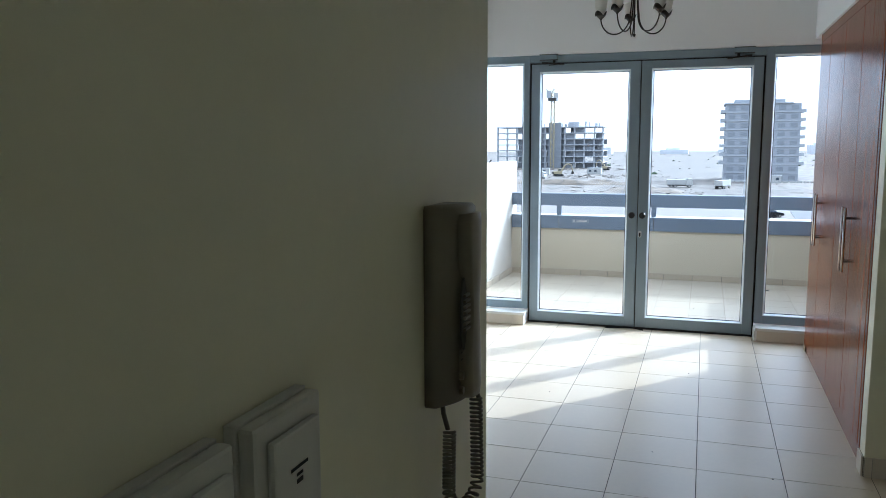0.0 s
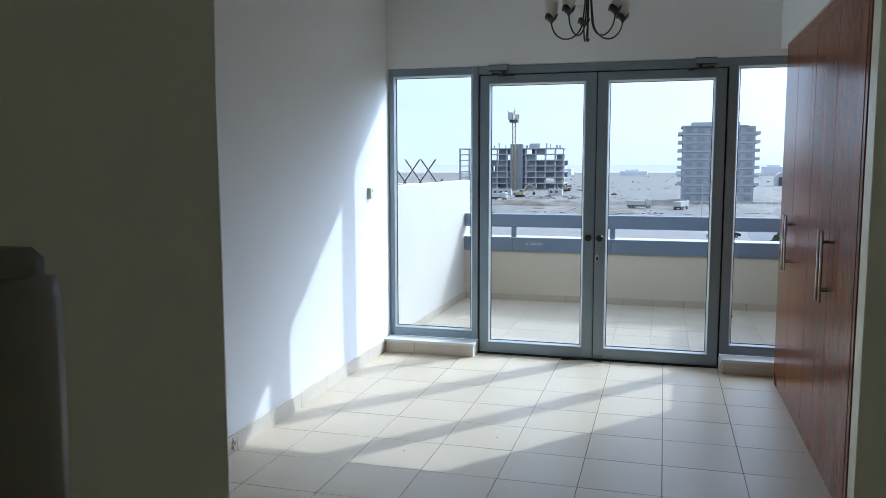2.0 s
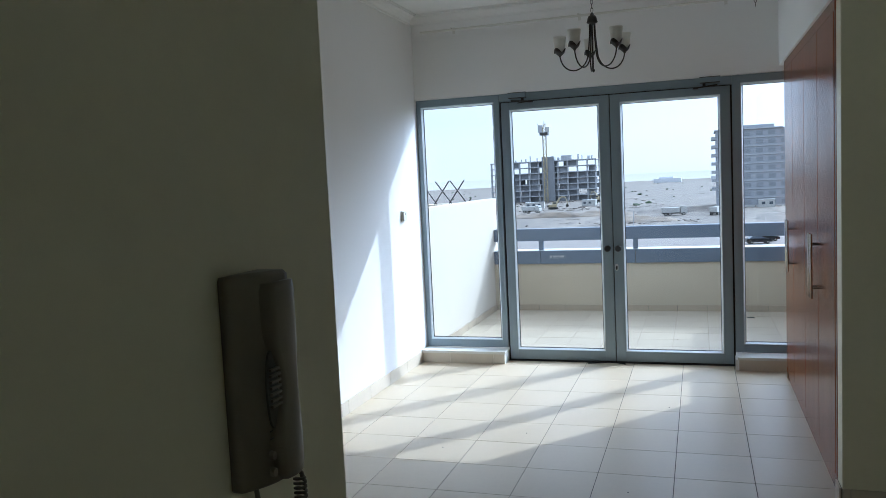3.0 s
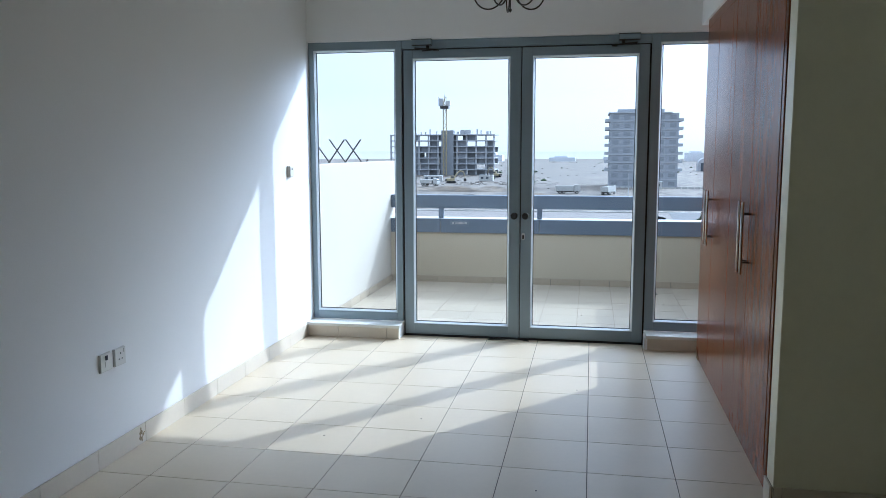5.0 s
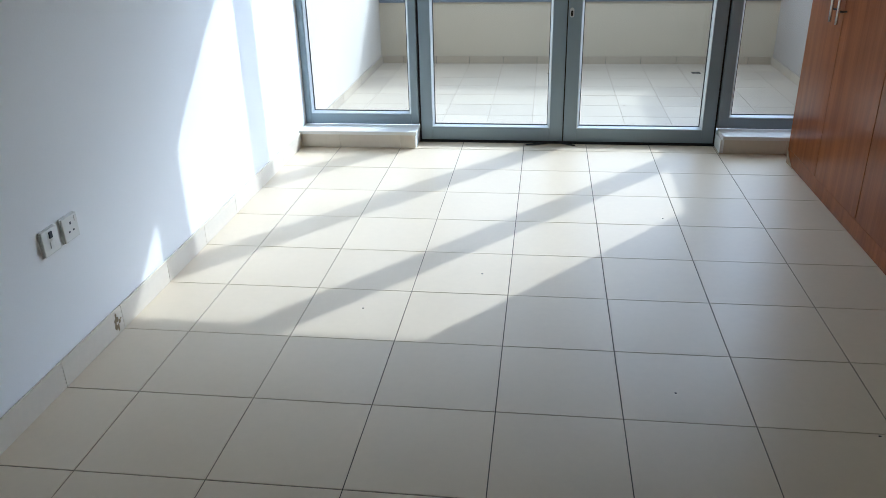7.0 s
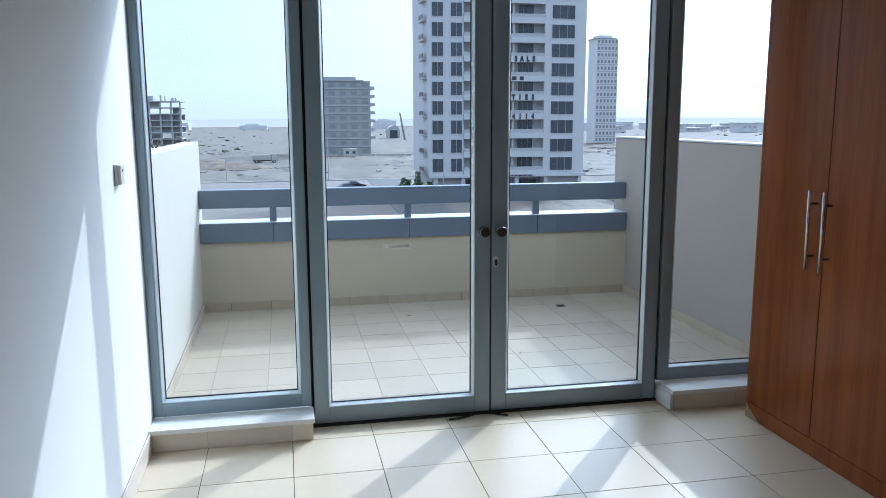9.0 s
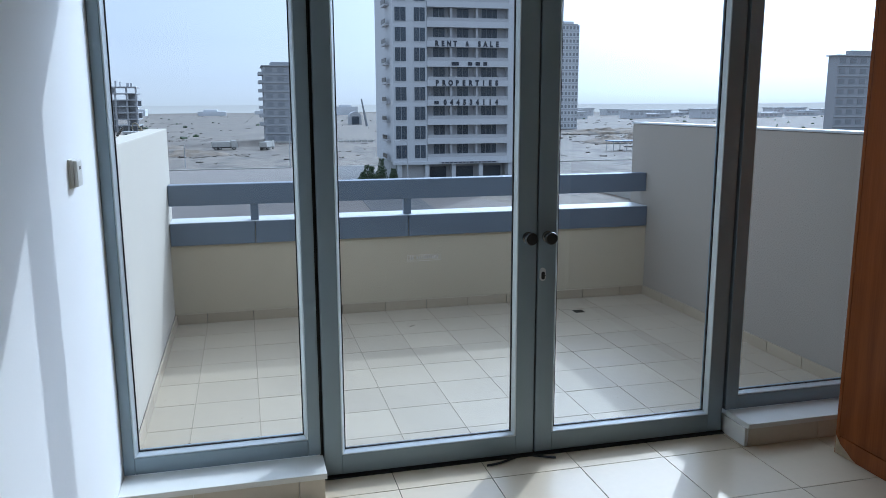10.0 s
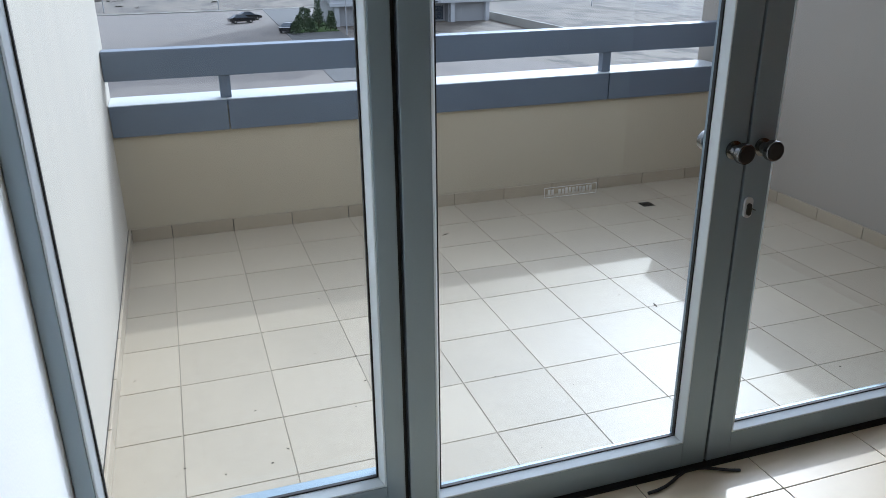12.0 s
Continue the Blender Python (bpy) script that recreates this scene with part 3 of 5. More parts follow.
wpart("top_fascia", WX + 0.001, WX + 0.022, W0 - 0.02, W1 - 0.019, 2.335, WT, WOOD)
# the gap beside the pier, its shade put in as a dark strip
wpart("shadow_strip", WX + 0.03, WX + 0.06, WY + 0.001, W0 - 0.021, 0.085, WT, WOOD_DARK, "dark strip standing in for the shadow gap beside the wall", bev=0)
wpart("edge_strip", WX + 0.001, WX + 0.024, W0 - 0.045, W0 - 0.005, 0.087, 2.333, WOOD)
dy = [W1 - 0.019, -0.800, -1.418, -2.000, W0 - 0.001]
for k in range(4):
    d = wpart("door", WX - 0.001, WX + 0.019, dy[k + 1] + 0.0026, dy[k] - 0.0026, 0.088, 2.332, WOOD, bev=0.0025)
    hy = (-0.735, -0.835, -1.957, -2.043)[k]
    bm = bmesh.new()
    cyl(bm, (-0.042, hy - yc, 0.882), (-0.042, hy - yc, 1.242), 0.0078, n=18)
    part("handle", bm, CHROME, d, "long straight steel bar handle", smooth=True)
    for hz in (0.942, 1.182):
        bm = bmesh.new()
        cyl(bm, (-0.042, hy - yc, hz), (-0.0012, hy - yc, hz), 0.0045, n=12)
        part("handle_post", bm, DARK_METAL, d)
chip = bmesh.new()
loft(chip, [[Vector((-0.0015 - 0.001 * s, W1 - 0.006 - yc - a, z)) for a, z in ((0.0, 0.002), (0.135, 0.002), (0.10, 0.014), (0.066, 0.034), (0.030, 0.052), (0.0, 0.086))] for s in (0, 1)])
part("worn_corner", chip, RAWBOARD, wardrobe, "chipped pale corner of the plinth")

# ---- chandelier ----
CX, CY = 1.785, -1.50
chandelier = thing("chandelier", "bronze five-arm chandelier with frosted tulip glass shades", "chandelier", CX, CY, 2.60)
bm = bmesh.new()
lathe(bm, [(0.055, 0.498), (0.055, 0.49), (0.045, 0.478), (0.02, 0.462), (0.008, 0.455)][::-1], 24)
part("ceiling_rose", bm, DARK_METAL, chandelier, smooth=True)
for k in range(15):
    bm = bmesh.new()
    z = 0.449 - k * 0.0265
    m = Matrix.Translation((0, 0, z)) @ pose(0, 0, 0, 0, 0, 90 * (k % 2))
    tube(bm, [m @ Vector((0.0075 * math.cos(a), 0, 0.017 * math.sin(a))) for a in (math.tau * j / 14 for j in range(15))], 0.0017, 6)
    part("chain_link", bm, DARK_METAL, chandelier)
bm = bmesh.new()
lathe(bm, [(0.006, 0.062), (0.011, 0.056), (0.014, 0.046), (0.024, 0.040), (0.030, 0.026), (0.033, 0.010), (0.036, 0.002), (0.030, -0.004), (0.012, -0.012)][::-1], 24)
part("hub", bm, DARK_METAL, chandelier, smooth=True)


def tulip(n=24, wave=0.0):
    return [(0.014, 0.0), (0.026, 0.014), (0.033, 0.036), (0.0375, 0.064), (0.0405, 0.090), (0.0425, 0.108)]


for k in range(5):
    a = math.radians(30 + 72 * k)
    u = Vector((math.cos(a), math.sin(a), 0))
    path = []
    for j in range(25):
        s = j / 24
        if s < 0.3:
            r, z = 0.018 + 0.012 * (s / 0.3) ** 2, -0.01 - 0.17 * s / 0.3
        else:
            ph = math.pi * (s - 0.3) / 0.7
            r, z = 0.125 - 0.095 * math.cos(ph), -0.18 - 0.112 * math.sin(ph) - 0.004 * (s - 0.3) / 0.7
        path.append(u * r + Vector((0, 0, z)))
    bm = bmesh.new()
    tube(bm, path, 0.0045, 8)
    part("arm", bm, DARK_METAL, chandelier, smooth=True)
    top = path[-1]
    bm = bmesh.new()
    cup = [(0.006, -0.014), (0.009, -0.006), (0.018, 0.001), (0.030, 0.014), (0.039, 0.032)]
    n = 30
    m = Matrix.Translation(top)
    rings = [[m @ Vector((r * math.cos(q), r * math.sin(q), z + (0.032 * abs(math.cos(1.5 * q)) - 0.020 if i == 4 else 0.0))) for q in (math.tau * c / n for c in range(n))] for i, (r, z) in enumerate(cup)]
    inner = [[m @ (((m.inverted() @ p) * 0.96) + Vector((0, 0, 0.002))) for p in rg] for rg in rings[::-1]]
    loft(bm, rings + inner)
    part("leaf_cup", bm, DARK_METAL, chandelier, "bronze petal cup", smooth=True)
    bm = bmesh.new()
    out = tulip()
    lathe(bm, out + [(r - 0.003, z) for r, z in out[::-1]], 30, Matrix.Translation(top + Vector((0, 0, 0.008))))
    part("shade", bm, FROST, chandelier, "frosted white tulip glass shade", smooth=True)
bm = bmesh.new()
cyl(bm, (0, 0, -0.30), (0, 0, -0.012), 0.0035, n=10)
lathe(bm, [(0.002, -0.318), (0.009, -0.308), (0.009, -0.300), (0.004, -0.296)], 14)
part("centre_rod", bm, DARK_METAL, chandelier)

# ---- curtain rail ----
rail = thing("curtain_rail", "thin white curtain rail fixed above the balcony doors", "curtain rail", 1.5, -0.10, 2.93)
bm = bmesh.new()
cyl(bm, (-1.37, 0, 0), (1.42, 0, 0), 0.0105, n=14)
part("rod", bm, PLASTIC, rail)
for x in (-1.37, 1.42):
    bm = bmesh.new()
    lathe(bm, [(0.004, -0.014), (0.011, -0.010), (0.013, 0.0), (0.011, 0.010), (0.004, 0.014)], 14, Matrix.Translation((x, 0, 0)) @ pose(0, 0, 0, 0, 90))
    part("finial", bm, PLASTIC, rail)
for x in (-1.10, 0.0, 1.15):
    part("bracket", boxes((x - 0.006, x + 0.006, -0.002, 0.0995, 0.0106, 0.0206), (x - 0.012, x + 0.012, 0.092, 0.0995, -0.02, 0.034), bev=0.001), PLASTIC, rail)


hooks = thing("curtain_hooks", "small dark metal curtain rings hanging on the white rail", "curtain ring", 2.86, -0.10, 2.93)
for k in range(3):
    bm = bmesh.new()
    m = Matrix.Translation((0, 0, -0.002 - 0.030 * k)) @ pose(0, 0, 0, 0, 0, 90 - 70 * (k % 2))
    tube(bm, [m @ Vector((0.010 * math.cos(a), 0, 0.016 * math.sin(a))) for a in (math.tau * j / 14 for j in range(15))], 0.0022, 6)
    part("ring", bm, DARK_METAL, hooks)


# ---- switches and sockets ----
def plate(name, label, category, m, kind, group=""):
    """A wall plate in its own x (out of the wall), y and z."""
    p = thing(name, label, category, group=group)
    p.matrix_basis = m
    part("back_box", boxes((0.0002, 0.006, -0.044, 0.044, -0.044, 0.044), bev=0.001), PLASTIC, p)
    part("plate", boxes((0.0061, 0.014, -0.043, 0.043, -0.043, 0.043), bev=0.003), PLASTIC, p)
    if kind == "double":
        for s in (-1, 1):
            part("rocker", boxes((0.0141, 0.018, s * 0.017 - 0.016, s * 0.017 + 0.016, -0.030, 0.030), bev=0.002), PLASTIC, p)
    elif kind == "single":
        part("rocker", boxes((0.0141, 0.018, -0.030, 0.030, -0.030, 0.030), bev=0.002), PLASTIC, p)
        part("print", boxes((0.0181, 0.0183, -0.011, 0.011, 0.004, 0.0062), (0.0181, 0.0183, -0.004, 0.004, -0.001, 0.001), (0.0181, 0.0183, -0.004, 0.004, -0.006, -0.003)), INK, p)
    elif kind == "socket":
        part("pin_hole", boxes((0.0141, 0.0146, -0.004, 0.004, 0.012, 0.022)), INK, p)
        for s in (-1, 1):
            part("pin_hole", boxes((0.0141, 0.0146, s * 0.012 - 0.0045, s * 0.012 + 0.0045, -0.014, -0.008)), INK, p)
        part("rocker", boxes((0.0141, 0.017, 0.024, 0.038, 0.016, 0.036), bev=0.001), PLASTIC, p)
    elif kind == "fused":
        part("fuse_tray", boxes((0.0141, 0.0165, -0.010, 0.010, -0.022, 0.004), bev=0.001), PLASTIC, p)
        part("rocker", boxes((0.0141, 0.018, -0.008, 0.008, 0.012, 0.034), bev=0.001), INK, p)
    elif kind == "control":
        part("cover", boxes((0.0141, 0.026, -0.036, 0.036, -0.040, 0.040), bev=0.004), PLASTIC, p)
        part("dial_window", boxes((0.0261, 0.0268, -0.012, 0.012, 0.012, 0.022), bev=0.0002), PHONE_DARK, p)
    return p


plate("power_socket", "white fused spur outlet on the white wall", "socket", pose(0, -2.838, 0.500), "fused", "sockets")
plate("power_socket", "white three-pin socket on the white wall", "socket", pose(0, -2.723, 0.500), "socket", "sockets")
plate("room_thermostat", "small white wall control beside the window", "thermostat", pose(0, -0.44, 1.345), "control")
plate("light_switch", "white two-rocker light switch on the hall wall", "light switch", pose(XH, -6.520, 1.388) @ Matrix.Diagonal((1.5, 1, 1, 1)), "double", "hall switches")
plate("light_switch", "white single switch plate with small print", "light switch", pose(XH, -6.414, 1.388) @ Matrix.Diagonal((1.5, 1, 1, 1)), "single", "hall switches")

# ---- door phone ----
phone = thing("door_phone", "grey-brown plastic wall intercom handset with a coiled cord", "intercom", XH, -6.05, 1.325)
PHH = 0.213


def body_ring(z, inset=0.0):
    """A thin outer edge that swells towards the handset."""
    y0, y1 = -0.053 + inset, 0.053 - inset
    pts = [(0.0005, y0), (0.009, y0)]
    for k in range(13):
        q = k / 12
        pts.append((0.012 + (0.022 - inset) * math.sin(math.pi / 2 * min(1.0, 1.5 * q)), y0 + 0.002 + (y1 - y0 - 0.004) * q))
    return [Vector((x, y, z)) for x, y in pts + [(0.009, y1), (0.0005, y1)]]


bm = bmesh.new()
loft(bm, [body_ring(z, i) for z, i in ((0.0, 0.004), (0.003, 0.0), (0.214, 0.0), (PHH + 0.005, 0.003))])
part("base", bm, PHONE, phone, smooth=True)


def handset_ring(z):
    s = z / PHH
    waist = math.exp(-((s - 0.47) / 0.16) ** 2)
    y0 = -0.016 + 0.026 * waist + 0.012 * max(0, 0.22 - s) / 0.22
    depth = 0.044 - 0.004 * waist
    lo = 0.020
    pts = [(lo, y0), (0.034, y0 + 0.001)]
    for k in range(9):
        t = k / 8
        pts.append((0.038 + (depth - 0.038) * math.sin(math.pi * (0.15 + 0.7 * t)), y0 + 0.004 + (0.0475 - y0) * t))
    return [Vector((x, y, z)) for x, y in pts + [(0.032, 0.0535), (lo, 0.0535)]]


bm = bmesh.new()
zs = [0.004 + (PHH - 0.009) * k / 22 for k in range(23)]
rings = [handset_ring(z) for z in zs]
cen = [sum(r, Vector()) / len(r) for r in (rings[0], rings[-1])]
rings[0] = [cen[0] + (p - cen[0]) * 0.86 for p in rings[0]]
rings[-1] = [cen[1] + (p - cen[1]) * 0.90 for p in rings[-1]]
loft(bm, rings)
part("handset", bm, PHONE, phone, "curved grey-brown handset", smooth=True)
bm = bmesh.new()
loft(bm, [[Vector((0.0245 + 0.0022 * s, -0.010 + 0.0145 * math.cos(a), 0.100 + 0.040 * math.sin(a))) for a in (math.tau * k / 24 for k in range(24))] for s in (0, 1)])
ear = part("grille", bm, PHONE_DARK, phone, "dark recess with a ribbed speaker grille")
for k in range(7):
    z = 0.082 + 0.0062 * k
    part("rib", boxes((0.0268, 0.0298, -0.019, 0.008, z, z + 0.0030), bev=0.0006), PHONE, ear)
for z in (0.016, 0.033):
    bm = bmesh.new()
    loft(bm, [[Vector((0.0235 + 0.004 * s, -0.018 + r * (1 - 0.15 * s) * math.cos(a), z + 0.0052 * (1 - 0.15 * s) * math.sin(a))) for a in (math.tau * k / 16 for k in range(16))] for s, r in ((0, 0.0068), (1, 0.0068))])
    part("button", bm, PHONE, phone, "small oval push button")
part("print", boxes((0.0252, 0.0256, -0.022, -0.015, 0.058, 0.0592), (0.0252, 0.0256, -0.022, -0.012, 0.050, 0.0512), (0.0252, 0.0256, -0.020, -0.018, 0.066, 0.0675)), INK, phone)
bm = bmesh.new()
stem = [(0.012, -0.020, 0.004), (0.013, -0.018, -0.012), (0.016, -0.010, -0.032)]
tube(bm, stem, 0.0027, 8)
part("cord_end", bm, CORD, phone)
bm = bmesh.new()
stem2 = [(0.032, 0.043, 0.006), (0.034, 0.046, 0.002), (0.037, 0.049, -0.002), (0.039, 0.047, -0.006)]
tube(bm, stem2, 0.0027, 8)
part("cord_end", bm, CORD, phone)


def cord_line(s):
    """The hanging line of the cord, s from 0 to 1."""
    a, b, low = Vector((0.018, -0.010, -0.034)), Vector((0.038, 0.046, -0.006)), -0.126
    if s < 0.36:
        q = s / 0.36
        return Vector((0.018, -0.010 - 0.005 * math.sin(q * 1.5), a.z + (low + 0.026 - a.z) * q))
    if s < 0.58:
        q = (s - 0.36) / 0.22 * math.pi
        return Vector((0.028 - 0.010 * math.cos(q), 0.0145 - 0.0295 * math.cos(q), low + 0.026 - 0.026 * math.sin(q)))
    q = (s - 0.58) / 0.42
    return Vector((0.038 - 0.002 * q, 0.044 + 0.002 * q, low + 0.026 + (b.z - low - 0.026) * q))


pts = []
turns = 44
for j in range(turns * 12 + 1):
    s = j / (turns * 12)
    p, p2 = cord_line(min(1, s)), cord_line(min(1, s + 0.004))
    d = (p2 - p).normalized() if (p2 - p).length > 1e-7 else Vector((0, 0, 1))
    sx = Vector((1, 0, 0))
    sy = d.cross(sx).normalized()
    ang = math.tau * j / 12
    pts.append(p + (sx * math.cos(ang) + sy * math.sin(ang)) * 0.0062)
bm = bmesh.new()
tube(bm, pts, 0.0017, 5)
part("coiled_cord", bm, CORD, phone, "coiled grey cord", smooth=True)
for o in phone.children_recursive:
    if o.name.split(".")[0] in ("grille", "rib", "button", "print"):
        o.data.transform(Matrix.Translation((0.0078, 0, 0)))
    o.data.transform(Matrix.Translation((0, -0.0145, 0)) @ Matrix.Diagonal((1.02, 0.69, 0.97, 1)))

# ---- marks on the skirting and floor ----
mark = thing("skirting_stain", "small brown glue stain on the skirting tile", "stain", 0.0128, -2.57, 0.05)
bm = bmesh.new()
rs = random.Random(8)
for k in range(9):
    y, z, w, h = rs.uniform(-0.022, 0.022), rs.uniform(-0.03, 0.03), rs.uniform(0.004, 0.012), rs.uniform(0.003, 0.016)
    loft(bm, [[Vector((0.0006 * s, y + w * math.cos(a) * (1 + 0.3 * math.sin(3 * a + k)), z + h * math.sin(a))) for a in (math.tau * j / 10 for j in range(10))] for s in (0, 1)])
part("spots", bm, STAIN, mark)
for k, (x, y) in enumerate(((2.62, -2.95), (2.05, -2.78), (1.35, -1.95), (2.2, -1.25), (0.9, -2.3))):
    c = thing("grit_speck", "tiny dark speck of grit on the floor", "debris", x, y, 0, "grit on the floor")
    bm = bmesh.new()
    bmesh.ops.create_icosphere(bm, subdivisions=1, radius=0.0035, matrix=Matrix.Translation((0, 0, 0.0015)) @ Matrix.Diagonal((1.4, 1, 0.5, 1)))
    part("grit", bm, INK, c)
for k, (x, y, a) in enumerate(((1.62, 2.20, 20), (2.98, 1.72, 70), (2.2, 1.05, 80))):
    c = thing("balcony_debris", "small dry leaf scrap on the balcony tiles", "debris", x, y, 0, "scraps on the balcony", a)
    bm = bmesh.new()
    loft(bm, [[Vector((-0.022, 0, 0.001)), Vector((0, 0.006, 0.004)), Vector((0.024, 0, 0.001)), Vector((0, -0.005, 0.003))], [Vector((-0.02, 0, 0.0025)), Vector((0, 0.005, 0.0055)), Vector((0.022, 0, 0.0025)), Vector((0, -0.004, 0.0045))]])
    part("scrap", bm, BARK, c)

rs = random.Random(31)
bm = bmesh.new()
for k in range(60):
    x, y, r = rs.uniform(0.05, 3.6), rs.uniform(0.25, 2.6), 0.0012 + 0.0026 * rs.random() ** 2
    bmesh.ops.create_icosphere(bm, subdivisions=1, radius=r, matrix=Matrix.Translation((x, y, r * 0.2 + 0.0004)) @ Matrix.Rotation(rs.uniform(0, 3), 4, "Z") @ Matrix.Diagonal((rs.uniform(1, 3), 1, 0.35, 1)))
tagged(part("balcony_grit", bm, BARK), "scattered dark grit and crumbs on the dusty balcony tiles", "grit", "", "stuff")

# ---- outside: ground ----
G = -12.0
bm = bmesh.new()
rings, seg = [0, 30, 60, 100, 150, 210, 280, 360, 460, 600, 800, 1100, 1500, 2200, 3200, 4600], 96
grid_v = []
for i, r in enumerate(rings):
    row = []
    for k in range(seg if i else 1):
        a = math.tau * k / seg
        x, y = r * math.sin(a), r * math.cos(a)
        h = 0.0
        if r > 190:
            h = 0.9 * noise.noise(Vector((x * 0.02, y * 0.02, 0))) * min(1, (r - 190) / 120)
        if r > 1000:
            h += (10 + 16 * noise.noise(Vector((x * 0.0016, y * 0.0016, 3)))) * min(1, (r - 1000) / 2200)
        row.append(bm.verts.new((x, y, G + h)))
    grid_v.append(row)
for k in range(seg):
    bm.faces.new((grid_v[0][0], grid_v[1][k], grid_v[1][(k + 1) % seg]))
for lo, hi in zip(grid_v[1:], grid_v[2:]):
    for k in range(seg):
        bm.faces.new((lo[k], hi[k], hi[(k + 1) % seg], lo[(k + 1) % seg]))
setting("ground", bm, SAND, "pale sandy desert ground reaching the hazy horizon", "ground")


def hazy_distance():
    """A glowing ring painted as pale desert haze far behind everything: sand-grey at its foot, thinning out into the
    sky.
    """
    m = bpy.data.materials.new("painted_desert_haze")
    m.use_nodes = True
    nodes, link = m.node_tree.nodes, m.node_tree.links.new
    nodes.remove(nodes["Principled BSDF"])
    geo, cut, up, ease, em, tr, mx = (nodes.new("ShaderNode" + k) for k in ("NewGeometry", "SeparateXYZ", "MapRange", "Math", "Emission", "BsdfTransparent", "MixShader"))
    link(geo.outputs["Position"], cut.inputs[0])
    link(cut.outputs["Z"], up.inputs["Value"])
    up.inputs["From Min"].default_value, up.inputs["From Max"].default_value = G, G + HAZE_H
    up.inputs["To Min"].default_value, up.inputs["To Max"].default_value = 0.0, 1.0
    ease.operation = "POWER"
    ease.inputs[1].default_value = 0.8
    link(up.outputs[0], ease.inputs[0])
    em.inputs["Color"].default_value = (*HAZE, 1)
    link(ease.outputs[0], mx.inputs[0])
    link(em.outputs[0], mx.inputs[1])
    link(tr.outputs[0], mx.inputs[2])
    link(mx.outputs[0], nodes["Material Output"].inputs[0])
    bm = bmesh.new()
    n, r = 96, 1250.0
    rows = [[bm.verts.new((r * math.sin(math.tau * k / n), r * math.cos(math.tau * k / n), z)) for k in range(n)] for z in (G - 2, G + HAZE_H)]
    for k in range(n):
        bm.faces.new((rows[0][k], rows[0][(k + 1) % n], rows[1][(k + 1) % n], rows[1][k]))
    setting("backdrop", bm, m, "glowing backdrop ring painted as pale desert haze", "backdrop").visible_shadow = False


# height and emitted colour of the painted haze
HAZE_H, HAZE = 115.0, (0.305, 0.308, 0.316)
hazy_distance()


def strip_on_ground(name, pts, material, label, cat, h=0.05):
    bm = bmesh.new()
    loft(bm, [[Vector((x, y, G + z)) for x, y in pts] for z in (0.0, h)])
    return setting(name, bm, material, label, cat)


strip_on_ground("road", [(-300, 62), (300, 20), (300, 34), (-300, 88)], ASPHALT, "dusty grey asphalt road below the flat", "road", 0.08)
strip_on_ground("pavement_lot", [(-140, 30), (60, 30), (40, 84), (27, 128), (34, 170), (-140, 168)], PAVED, "dusty compacted parking ground", "ground", 0.05)
strip_on_ground("road_side", [(15.5, 78), (24, 78), (27, 172), (19, 172)], ASPHALT, "dark asphalt side road", "road", 0.11)
strip_on_ground("trim_kerb", [(-140, 168.3), (300, 176), (300, 176.6), (-140, 168.9)], KERB, "low stone kerb along the sand", "kerb", 0.18)

rs = random.Random(21)
bm = bmesh.new()
for k in range(900):
    x, y = rs.uniform(-140, 300), 182 + 500 * rs.random() ** 1.5
    if k % 2:
        cx, cy, w, d = ((-14, 222, 16, 5), (-20, 315, 30, 8), (-55, 330, 40, 12), (-75, 420, 45, 10), (22, 285, 30, 7), (130, 300, 50, 30))[k // 2 % 6]
        x, y = rs.gauss(cx, w * 0.6), max(180, rs.gauss(cy, d))
    s = rs.uniform(0.25, 0.95)
    m = Matrix.Translation((x, y, G + 0.1)) @ Matrix.Rotation(rs.uniform(0, 3), 4, "Z") @ Matrix.Diagonal((s * rs.uniform(1, 3.2), s, s * rs.uniform(0.15, 0.4), 1))
    bmesh.ops.create_icosphere(bm, subdivisions=1, radius=1, matrix=m)
for v in bm.verts:
    v.co += Vector((noise.noise(v.co * 0.7), noise.noise(v.co * 0.7 + Vector((9, 0, 0))), 0.4 * noise.noise(v.co * 0.9))) * 0.9
tagged(part("spoil_heaps", bm, SAND_DARK), "scattered low heaps of dug sand and rubble", "rubble", "", "stuff")
bm = bmesh.new()
for k in range(420):
    x, y = rs.uniform(-300, 560), rs.uniform(300, 1500)
    s = rs.uniform(0.3, 1.1)
    bmesh.ops.create_icosphere(bm, subdivisions=1, radius=s, matrix=Matrix.Translation((x, y, G + s * 0.3)) @ Matrix.Diagonal((1.6, 1.2, 0.7, 1)))
for v in bm.verts:
    v.co += Vector((noise.noise(v.co), noise.noise(v.co + Vector((5, 0, 0))), noise.noise(v.co + Vector((0, 7, 0))))) * 0.7
tagged(part("desert_scrub", bm, LEAF), "far scattered desert scrub", "shrubs", "", "stuff")


